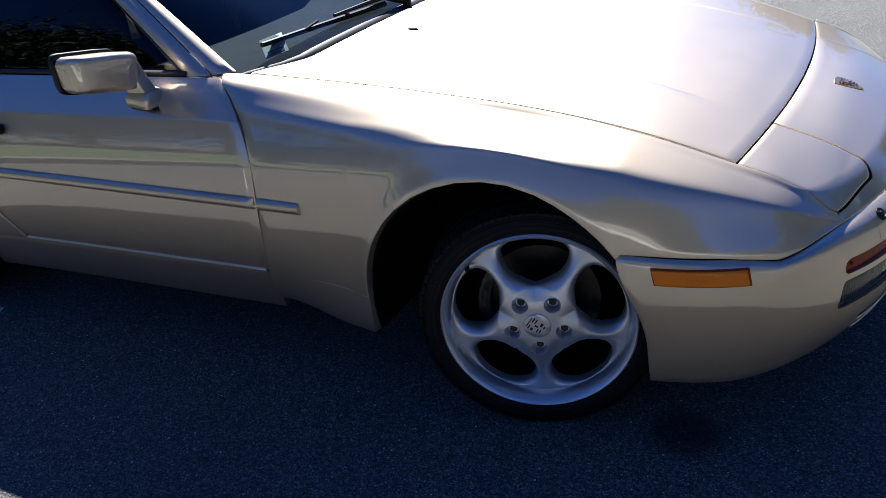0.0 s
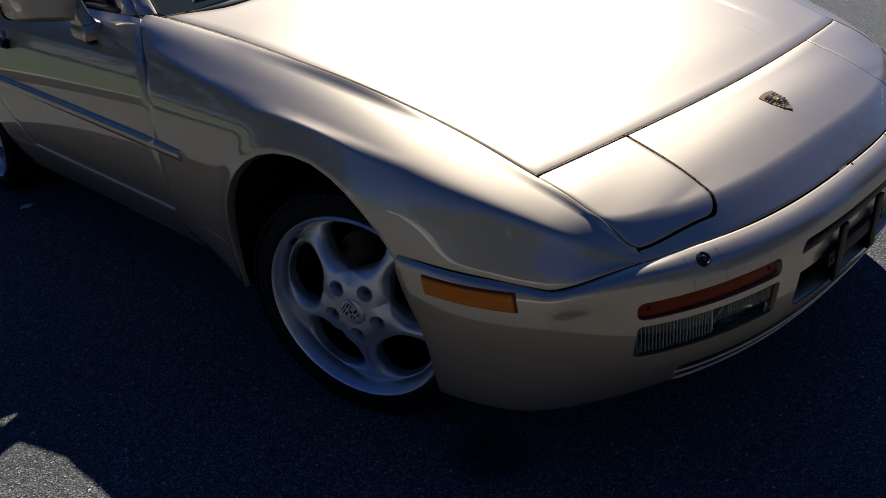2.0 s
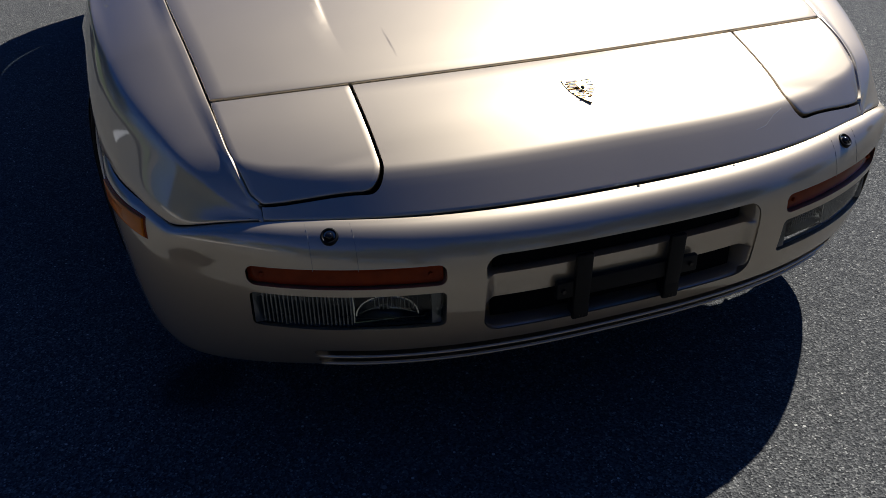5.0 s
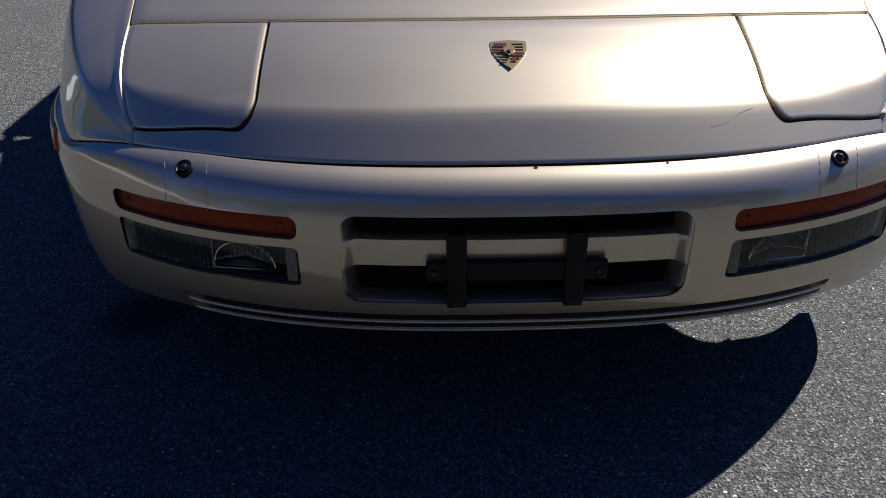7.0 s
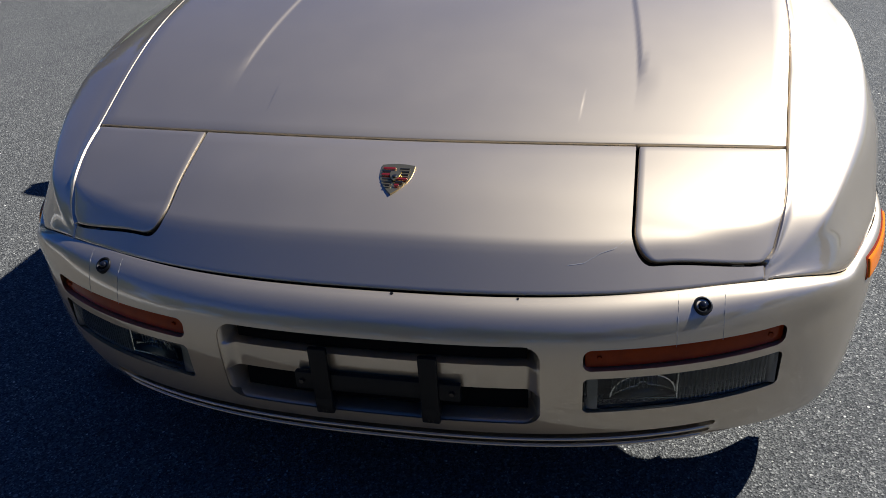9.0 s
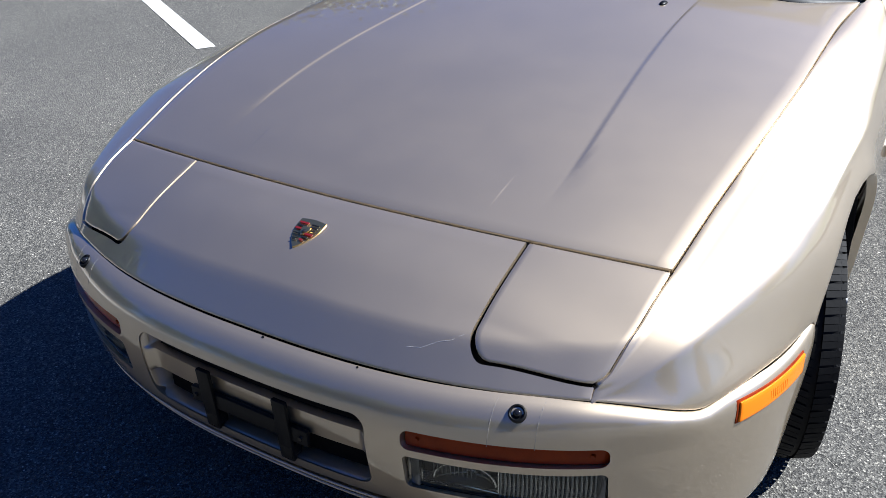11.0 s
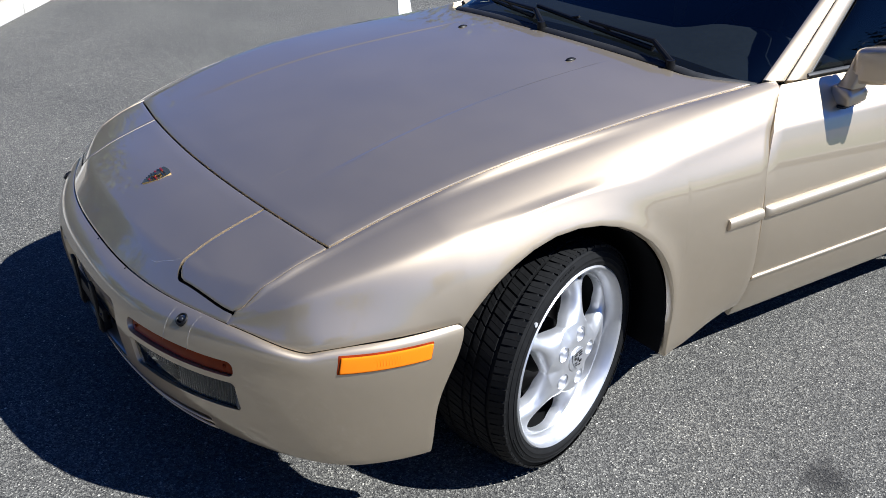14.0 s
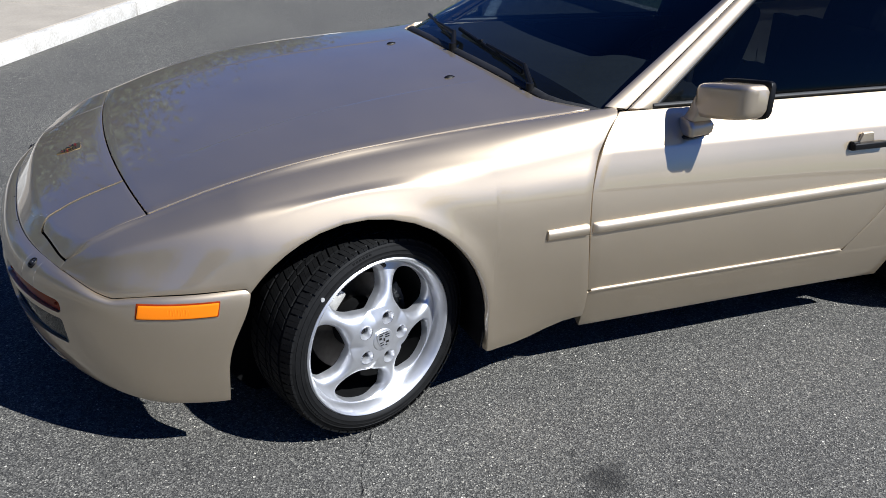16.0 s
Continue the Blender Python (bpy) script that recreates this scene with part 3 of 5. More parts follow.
def bumper_y(x, z):
    """The bumper's face at a place across and a height."""
    lo, hi = 0.0, 1.0
    for _ in range(24):
        m = (lo + hi) / 2
        if B_Z(m) > z:
            lo = m
        else:
            hi = m
    a, b = B_A(lo), B_B(lo)
    return 0.6 - b * max(0.0, 1 - (abs(x) / a) ** NS) ** (1 / NS)


def face_prism(cx, cz, w, h, r, near, far, skew=None):
    line = [(cx + x, cz + z) for x, z in rounded_rect(w, h, r)]
    if skew:
        line = [skew(x, z) for x, z in line]
    v, f = prism(line, [lambda x, z, d=d: (x, d(x, z), z) for d in (near, far)])
    ob = mesh_part("cutter", v, f, PAINT, None)
    fix_normals(ob)
    return ob


def build_bumper():
    k = 64
    fs = [-1 + i / k for i in range(2 * k + 1)]
    vs = [0, .01, .03, .05, .08, .12, .17, .22, .28, .34, .4, .46, .52, .58, .64, .7, .76, .82, .88, .94, 1.0]
    ob = sheet("front_bumper", lambda u, v: bumper_point(2 * u - 1, v), 0, 0, PAINT, car, 0.02, "champagne metallic bumper cover with empty plate recess", us=[(f + 1) / 2 for f in fs], vs=vs, solid=True, flip=True)
    ob.matrix_basis = car_m
    fix_normals(ob)
    out = lambda x, z: -0.3
    cuts = [face_prism(0, 0.3815, 0.545, 0.161, 0.028, out, lambda x, z: 0.2)]
    for z, h, w in ((0.2655, 0.015, 1.115), (0.2425, 0.013, 1.10)):
        cuts.append(face_prism(0, z, w, h, h * 0.45, out, lambda x, z: bumper_y(x, z) + 0.013))
    for side in (1, -1):
        cuts.append(face_prism(side * 0.496, 0.4365, 0.316, 0.038, 0.014, out, lambda x, z: 0.4))
        cuts.append(face_prism(side * 0.496, 0.3655, 0.314, 0.074, 0.010, out, lambda x, z: 0.4))
    carve(ob, cuts)
    ob.matrix_basis = car_m
    return ob


build_hood()
build_nose()
mirrored(build_fender)
bumper = build_bumper()


# ---- the rest of the shell ----
def put(ob):
    ob.matrix_basis = car_m
    return ob


def build_inner():
    """Dark structure below the panel gaps, and the wheel wells."""
    def fn(u, v):
        y = 0.03 + 1.62 * v
        x = (2 * u - 1) * (0.56 + (edge_x(max(y, 0.117)) + 0.014 - 0.56) * ease(0.17, 0.30, y))
        y = max(y, seam_y(min(abs(x), 0.84)) + 0.022)
        return x, y, top_z(min(max(x, -0.60), 0.60) if y < 0.3 else min(max(x, -0.70), 0.70), y) - 0.030
    put(sheet("inner_panel", fn, 30, 40, GAP, car, 0.01))
    for name, size, at in (("engine_bay", (1.0, 1.3, 0.34), (0, 0.95, 0.40)), ("front_tray", (0.88, 0.34, 0.14), (0, 0.36, 0.30)), ("floor_pan", (1.40, 2.2, 0.10), (0, 2.6, 0.22)), ("bulkhead", (1.52, 0.30, 0.40), (0, 1.42, 0.40))):
        bm = bmesh.new()
        box(bm, size, at, None, 0.01)
        put(part(name, bm, GAP, car))

    def well(side, mid):
        def fn(u, v):
            a = radians(24 + 168 * u)
            return side * (0.52 + 0.315 * v), mid - 0.362 * math.cos(a), 0.29 + 0.37 * math.sin(a)
        put(sheet("wheel_well", fn, 28, 4, GAP, car, 0.004, flip=side < 0))
        bm = bmesh.new()
        tube(bm, (side * 0.50, mid, 0.29), (side * 0.52, mid, 0.29), 0.38, 0.38, 32)
        put(part("wheel_well_wall", bm, GAP, car))
    for side in (1, -1):
        def backing(u, v, side=side):
            y = 0.23 + 0.31 * u
            return side * (fender_point(y, fender_low(y, seam_side(y)))[0] - 0.022), y, seam_side(y) + 0.020 - 0.09 * v
        put(sheet("seam_backing", backing, 16, 3, GAP, car, 0.004, flip=side > 0))
    for mid in (0.855, REAR_AXLE):
        for side in (1, -1):
            well(side, mid)


def build_door(side):
    def fn(u, v):
        z = 0.863 - v * (0.863 - 0.333)
        a, b = fender_rear(z) + GAPW, door_rear(z) - GAPW
        y = a + u * (b - a)
        return side * side_x(y, z), y, z
    vs = sorted({*(i / 30 for i in range(31)), 0.150, 0.158, 0.164, 0.169, 0.174, 0.179, 0.185, 0.193})
    door = put(sheet("door", fn, 30, 0, PAINT, car, 0.02, "closed champagne metallic door with body-coloured moulding", flip=side > 0, vs=vs))

    def strip(name, y0, y1):
        def bar(u, v):
            y = y0 + (y1 - y0) * u
            a = math.pi * v
            z = 0.549 + 0.021 * (y - 1.39) + 0.0165 * math.cos(a)
            return side * (side_x(y, z) + 0.001 + 0.013 * math.sin(a) ** 0.7 * min(1, (1 - abs(2 * u - 1)) * 40 + 0.2)), y, z
        ob = sheet(name, bar, 0, 10, PAINT, door if y0 > 1.5 else car, 0.006, flip=side > 0, us=[0, .004, .012, .03, .2, .5, .8, .97, .988, .996, 1])
        ob.matrix_basis = Matrix() if y0 > 1.5 else car_m
    strip("side_moulding", 1.545, 2.70)
    strip("side_moulding", 1.392, 1.529)
    # bright lower edge of the door
    def low(u, v):
        y, a = 1.585 + 1.0 * u, math.pi * v
        return side * (side_x(y, 0.331) + 0.005 * math.sin(a)), y, 0.330 + 0.006 * math.cos(a)
    ob = sheet("door_edge", low, 20, 6, PAINT, door, 0.004, flip=side > 0)
    # handle: a dark grip over a painted cup
    bm = bmesh.new()
    x = side_x(2.55, 0.72)
    box(bm, (0.012, 0.072, 0.040), (side * (x + 0.001), 2.572, 0.736), None, 0.0055, 3)
    for v in bm.verts:
        if v.co.z > 0.735:
            v.co.y += (2.572 - v.co.y) * 0.35
    part("handle_cup", bm, PAINT, door)
    bm = bmesh.new()
    box(bm, (0.022, 0.145, 0.022), (side * (x + 0.016), 2.575, 0.716), None, 0.007, 3)
    box(bm, (0.020, 0.03, 0.030), (side * (x + 0.008), 2.518, 0.716), None, 0.006, 3)
    part("door_handle", bm, TRIM, door, "black door handle")
    # belt seal
    def belt(u, v):
        y = 1.775 + 1.06 * u
        return side * (side_x(y, 0.866) + 0.002 - 0.02 * v), y, 0.864 + 0.012 * math.sin(math.pi * (0.2 + 0.8 * v)) + 0.004
    sheet("window_seal", belt, 20, 5, SEAL, door, 0.01, flip=side < 0)
    # side glass and its frame
    def glass(u, v):
        lo = Vector((0.735, 1.785 + 1.05 * u, 0.868))
        hi = Vector((0.590, 2.27 + 0.60 * u, 1.195 + 0.01 * math.sin(u * 3)))
        p = lo.lerp(hi, v)
        return side * (p.x + 0.02 * math.sin(math.pi * v)), p.y, p.z
    g = sheet("door_glass", glass, 12, 10, SIDE_GLASS, door, 0.004, "dark tinted side window", flip=side < 0, inset=0.0005)
    g.visible_shadow = False


def loft(rows):
    """A closed skin through rings of places."""
    bm = bmesh.new()
    rings = [[bm.verts.new(p) for p in row] for row in rows]
    for a, c in zip(rings[:-1], rings[1:]):
        n = len(a)
        for i in range(n):
            bm.faces.new((a[i], a[(i + 1) % n], c[(i + 1) % n], c[i]))
    bm.faces.new(rings[0])
    bm.faces.new(rings[-1])
    return bm


def wing_mirror(side):
    """A squarish painted shell rising outwards from a short neck, with a black rear rim and a painted foot."""
    cuts = ((0.812, 1.872, 1.922, 0.866, 0.941), (0.818, 1.865, 1.935, 0.859, 0.951), (0.832, 1.863, 1.942, 0.857, 0.957), (0.87, 1.868, 1.950, 0.861, 0.965),
            (0.92, 1.879, 1.958, 0.870, 0.973), (0.96, 1.889, 1.965, 0.879, 0.979), (0.980, 1.898, 1.969, 0.885, 0.982), (0.990, 1.910, 1.970, 0.892, 0.979), (0.995, 1.928, 1.970, 0.904, 0.970))
    rows, rim = [], []
    for x, yf, yb, zl, zh in cuts:
        line = rounded_rect(yb - yf, zh - zl, min(0.017, (yb - yf) * 0.3), 5)
        rows.append([(side * x, (yf + yb) / 2 + a, (zl + zh) / 2 + c) for a, c in line])
        k = 0.006 if 0.82 < x < 1.003 else 0.0
        line = rounded_rect(0.018, zh - zl + 2 * k, 0.006, 4)
        rim.append([(side * (x + 0.002), yb + 0.009 + a, (zl + zh) / 2 + 0.003 + c) for a, c in line])
    shell = put(part("wing_mirror", loft(rows), PAINT, car, "champagne wing mirror with black rear rim", 50))
    part("mirror_rim", loft(rim), TRIM, shell, "black rear rim", 40)
    neck = []
    for x, y, z, w, d in ((0.828, 1.902, 0.930, 0.060, 0.040), (0.824, 1.897, 0.900, 0.062, 0.044), (0.818, 1.892, 0.868, 0.064, 0.048), (0.810, 1.888, 0.844, 0.068, 0.052)):
        neck.append([(side * (x + c), y + a, z) for a, c in rounded_rect(w, d, 0.010, 4)])
    part("mirror_neck", loft(neck), PAINT, shell, "", 50)
    foot = []
    for x, y, z, w, d in ((0.800, 1.886, 0.846, 0.066, 0.052), (0.802, 1.888, 0.843, 0.074, 0.060), (0.806, 1.894, 0.825, 0.086, 0.066), (0.808, 1.894, 0.803, 0.082, 0.060), (0.806, 1.894, 0.797, 0.072, 0.050)):
        foot.append([(side * (x + c), y + a, z + 0.12 * a) for a, c in rounded_rect(w, d, 0.012, 4)])
    part("mirror_foot", loft(foot), PAINT, shell, "", 50)
    gasket = [[(side * (0.800 + c), 1.894 + a, z + 0.12 * a) for a, c in rounded_rect(0.088, 0.050, 0.012, 4)] for z in (0.797, 0.791)]
    part("mirror_gasket", loft(gasket), SEAL, shell)


def ws_base(x):
    return Vector((x, hood_rear(min(abs(x), 0.70)) + 0.035 + 0.04 * ease(0.6, 0.72, abs(x)), top_z(x * 0.9, 1.47) + 0.004 - 0.012 * ease(0.5, 0.72, abs(x))))


def build_cabin():
    def screen(u, v):
        s = 2 * u - 1
        lo = ws_base(s * 0.705)
        hi = Vector((s * 0.565, 2.135 + 0.055 * s * s, 1.222 - 0.022 * s * s))
        p = lo.lerp(hi, v)
        p.z += 0.012 * math.sin(math.pi * v)
        return p
    g = put(sheet("windscreen", screen, 24, 16, WINDSCREEN, car, 0.004, "clean tinted windscreen reflecting blue sky", flip=False, inset=0.0005))
    g.visible_shadow = False

    def seal(u, v):
        s = 2 * u - 1
        p = ws_base(s * 0.712)
        return p.x, p.y - 0.022 + 0.034 * v, p.z - 0.004 + 0.010 * math.sin(math.pi * v)
    put(sheet("windscreen_seal", seal, 30, 5, SEAL, car, 0.02))

    def cowl(u, v):
        s = 2 * u - 1
        x = s * 0.715
        y = hood_rear(x) + 0.003 + 0.035 * v
        return x, y, top_z(x * 0.95, 1.46) - 0.012 - 0.002 * v
    put(sheet("cowl", cowl, 24, 3, TRIM, car, 0.02))

    def pillar(side):
        def strip(a0, a1, b0, b1, lift):
            def fn(u, v):
                lo, hi = Vector(a0).lerp(Vector(b0), v), Vector(a1).lerp(Vector(b1), v)
                p = lo.lerp(hi, u)
                p += Vector((0.55, -0.25, 0.3)) * lift * math.sin(math.pi * v)
                return side * p.x, p.y, p.z
            return fn
        put(sheet("a_pillar", strip((0.712, 1.630, 0.872), (0.572, 2.185, 1.205), (0.735, 1.690, 0.868), (0.588, 2.215, 1.212), 0.008), 16, 6, PAINT, car, 0.02, flip=side > 0))
        put(sheet("door_frame", strip((0.738, 1.697, 0.868), (0.591, 2.220, 1.212), (0.747, 1.772, 0.866), (0.606, 2.262, 1.205), 0.010), 16, 6, PAINT, car, 0.02, flip=side > 0))
        put(sheet("window_seal", strip((0.748, 1.776, 0.868), (0.607, 2.264, 1.204), (0.742, 1.795, 0.868), (0.600, 2.275, 1.200), 0.004), 12, 3, SEAL, car, 0.01, flip=side > 0))
        # rail over the door glass and the pillar behind it
        put(sheet("roof_rail", strip((0.590, 2.205, 1.218), (0.560, 2.90, 1.232), (0.612, 2.262, 1.198), (0.585, 2.90, 1.205), 0.008), 12, 5, PAINT, car, 0.02, flip=side > 0))
        put(sheet("b_pillar", strip((0.600, 2.86, 1.206), (0.735, 2.835, 0.87), (0.60, 2.93, 1.20), (0.735, 2.93, 0.87), 0.003), 10, 4, TRIM, car, 0.02, flip=side < 0))

        def quarter_glass(u, v):
            lo, hi = Vector((0.735, 2.93 + 0.75 * u, 0.885 + 0.04 * u)), Vector((0.60 - 0.02 * u, 2.93 + 0.35 * u, 1.20 - 0.06 * u))
            p = lo.lerp(hi, v)
            return side * p.x, p.y, p.z
        put(sheet("quarter_glass", quarter_glass, 8, 6, WINDSCREEN, car, 0.004, flip=side < 0))

        def c_pillar(u, v):
            a = Vector((0.598, 3.28, 1.14)).lerp(Vector((0.73, 3.68, 0.925)), u)
            b = Vector((0.54, 3.42, 1.12)).lerp(Vector((0.62, 3.95, 0.925)), u)
            p = a.lerp(b, v)
            return side * p.x, p.y, p.z
        put(sheet("c_pillar", c_pillar, 8, 5, PAINT, car, 0.02, flip=side > 0))

        def quarter(u, v):
            y = 2.6 + 1.56 * u
            z1 = 0.868 + 0.055 * ease(2.9, 3.6, y)
            z0 = max(arch_z(y, REAR_AXLE, 0.37, 0.38), 0.20 + 0.10 * ease(3.7, 4.1, y))
            z = z1 - v * (z1 - z0)
            a = door_rear(max(min(z, 0.87), 0.33)) + GAPW
            y = a + (4.16 - a) * u
            z0 = max(arch_z(y, REAR_AXLE, 0.37, 0.38), 0.20 + 0.10 * ease(3.7, 4.1, y))
            z = z1 - v * (z1 - z0)
            return side * side_x(y, min(z, 0.87)), y, z
        put(sheet("rear_quarter", quarter, 90, 22, PAINT, car, 0.016, "champagne metallic rear quarter with wheel arch", flip=side > 0))

        def sill(u, v):
            y = 1.60 + 1.26 * u
            z = 0.322 - v * (0.322 - 0.172)
            a = fender_rear(z) + 0.003
            y = a + u * (2.86 - a)
            return side * side_x(y, z), y, z
        put(sheet("sill", sill, 24, 8, PAINT, car, 0.03, flip=side > 0))
    mirrored(pillar)

    def roof(u, v):
        s = 2 * u - 1
        y = 2.145 + 0.055 * s * s * (1 - v) + v * 0.80
        return s * (0.588 - 0.01 * v), y, 1.226 + 0.03 * math.sin(math.pi * min(v * 0.8 + 0.1, 1)) * (1 - 0.5 * s * s) - 0.020 * s * s
    put(sheet("roof", roof, 20, 14, PAINT, car, 0.02, "champagne metallic roof"))

    def hatch(u, v):
        s = 2 * u - 1
        w = 0.578 + 0.06 * v
        return s * w, 2.955 + 1.03 * v, 1.232 - 0.28 * v ** 1.25 - 0.02 * s * s + 0.03 * math.sin(math.pi * v)
    put(sheet("rear_hatch_glass", hatch, 16, 14, WINDSCREEN, car, 0.004))

    def deck(u, v):
        s = 2 * u - 1
        y = 3.98 + 0.19 * v
        return s * min(side_x(y, 0.86) - 0.004, 0.66 + 0.02 * v), y, 0.925 - 0.012 * s * s
    put(sheet("rear_deck", deck, 12, 6, PAINT, car, 0.02))

    def tail(u, v):
        s = 2 * u - 1
        z = 0.90 - v * 0.62
        w = side_x(4.12, min(z, 0.866))
        return s * w, 4.12 + 0.10 * (1 - s * s * s * s) * (1 - 0.3 * (2 * v - 1) ** 2), z
    put(sheet("rear_bumper", tail, 24, 12, PAINT, car, 0.02, "champagne metallic tail and rear bumper"))

    # inside: dashboard, steering wheel, seats, floor
    bm = bmesh.new()
    rows = []
    for x in [-0.66 + 1.32 * i / 16 for i in range(17)]:
        hump = 0.045 * math.exp(-((x - 0.36) / 0.20) ** 4)
        line = [(1.66, 0.845), (1.80, 0.868), (1.95, 0.872 + hump), (2.06, 0.862 + hump), (2.10, 0.83 + hump), (2.08, 0.70), (2.02, 0.55), (1.70, 0.50)]
        rows.append([bm.verts.new((x, y, z)) for y, z in line])
    for a, b in zip(rows[:-1], rows[1:]):
        for i in range(len(a) - 1):
            bm.faces.new((a[i], a[i + 1], b[i + 1], b[i]))
    bm.faces.new(rows[0])
    bm.faces.new(rows[-1])
    put(part("dashboard", bm, DASH, car, "dark dashboard with a rounded instrument hood"))
    v, f = [], []
    R, r, n, k = 0.185, 0.015, 40, 10
    tilt = Matrix.Translation((0.36, 2.03, 0.835)) @ Matrix.Rotation(radians(66), 4, "X")
    for i in range(n):
        a = 2 * math.pi * i / n
        for j in range(k):
            b = 2 * math.pi * j / k
            v.append(tilt @ Vector(((R + r * math.cos(b)) * math.cos(a), (R + r * math.cos(b)) * math.sin(a), r * math.sin(b))))
    f = [(i * k + j, i * k + (j + 1) % k, ((i + 1) % n) * k + (j + 1) % k, ((i + 1) % n) * k + j) for i in range(n) for j in range(k)]
    wheel = put(mesh_part("steering_wheel", v, f, CABIN, car, "dark steering wheel"))
    bm = bmesh.new()
    for a in (0, 120, 240):
        d = Vector((math.cos(radians(a + 30)), math.sin(radians(a + 30)), 0))
        tube(bm, tilt @ Vector((0, 0, -0.02)), tilt @ (d * 0.18), 0.03, 0.014, 10)
    part("steering_spokes", bm, CABIN, wheel)
    for x in (0.36, -0.36):
        bm = bmesh.new()
        box(bm, (0.48, 0.50, 0.16), (x, 2.50, 0.42), None, 0.05, 3)
        seat = put(part("seat", bm, SEAT, car, "dark cloth front seat"))
        bm = bmesh.new()
        box(bm, (0.46, 0.14, 0.60), (x, 2.80, 0.72), Matrix.Rotation(radians(-18), 4, "X"), 0.06, 3)
        box(bm, (0.26, 0.10, 0.20), (x, 2.94, 1.07), Matrix.Rotation(radians(-18), 4, "X"), 0.045, 3)
        part("seat_back", bm, SEAT, seat)
    bm = bmesh.new()
    box(bm, (1.36, 1.9, 0.04), (0, 2.65, 0.30))
    box(bm, (1.30, 0.05, 0.5), (0, 3.5, 0.62))
    box(bm, (0.04, 1.2, 0.50), (0.70, 2.2, 0.60), None, 0.01)
    box(bm, (0.04, 1.2, 0.50), (-0.70, 2.2, 0.60), None, 0.01)
    put(part("cabin_trim", bm, CABIN, car))


# ---- wheels ----
STICKER_DOT = grained("white_paint_dot", (0.42, 0.42, 0.41), (0.30, 0.30, 0.29), 90, 0.7)
RIM_R, TYRE_R, TYRE_W = 0.236, 0.298, 0.205


def tyre_mesh():
    """Low-profile tyre: rounded shoulders, sidewall rings and a tread of slanted blocks between grooves."""
    w = TYRE_W / 2
    prof = [(-w + 0.018, RIM_R - 0.004), (-w + 0.002, RIM_R + 0.008), (-w - 0.004, RIM_R + 0.026), (-w + 0.002, TYRE_R - 0.022), (-w + 0.012, TYRE_R - 0.005),
            (w - 0.012, TYRE_R - 0.005), (w - 0.002, TYRE_R - 0.022), (w - 0.0002, TYRE_R - 0.0225), (w + 0.0004, TYRE_R - 0.0245), (w - 0.0006, TYRE_R - 0.0255), (w + 0.0035, RIM_R + 0.0265), (w + 0.005, RIM_R + 0.026), (w + 0.005, RIM_R + 0.0245), (w + 0.0035, RIM_R + 0.024), (w + 0.003, RIM_R + 0.018), (w + 0.0045, RIM_R + 0.015), (w + 0.002, RIM_R + 0.008), (w - 0.006, RIM_R + 0.001), (w - 0.020, RIM_R - 0.006)]
    return revolve(prof, 96)


def tread_mesh():
    v, f = [], []
    w = TYRE_W / 2
    # shoulder rows, two inner rows and a centre row, each block cut in two by a fine slit
    bands = ((-w + 0.001, -w + 0.041, 56, 0.003, 0.55), (-w + 0.050, -0.015, 56, 0.007, 0.0), (-0.009, 0.009, 56, 0.006, 0.3), (0.015, w - 0.050, 56, 0.007, 0.6), (w - 0.041, w - 0.001, 56, -0.003, 0.1))
    for x0, x1, n, slant, phase in bands:
        for i in range(2 * n):
            lo, hi = ((0.0, 0.40), (0.435, 0.84))[i % 2]
            a0, a1 = 2 * math.pi * (i // 2 + phase + lo) / n, 2 * math.pi * (i // 2 + phase + hi) / n
            k = len(v)
            for r in (TYRE_R - 0.013, TYRE_R):
                e = 0.0012 if r == TYRE_R else 0.0
                for x, a, s in ((x0 + e, a0, -slant), (x1 - e, a0, slant), (x1 - e, a1, slant), (x0 + e, a1, -slant)):
                    rr = r - (0.007 if r == TYRE_R and abs(x) > w - 0.008 else 0.0)
                    aa = a + s / TYRE_R
                    v.append((x, rr * math.cos(aa), rr * math.sin(aa)))
            f += [(k + 4, k + 5, k + 6, k + 7), (k, k + 1, k + 5, k + 4), (k + 1, k + 2, k + 6, k + 5), (k + 2, k + 3, k + 7, k + 6), (k + 3, k, k + 4, k + 7)]
    return v, f


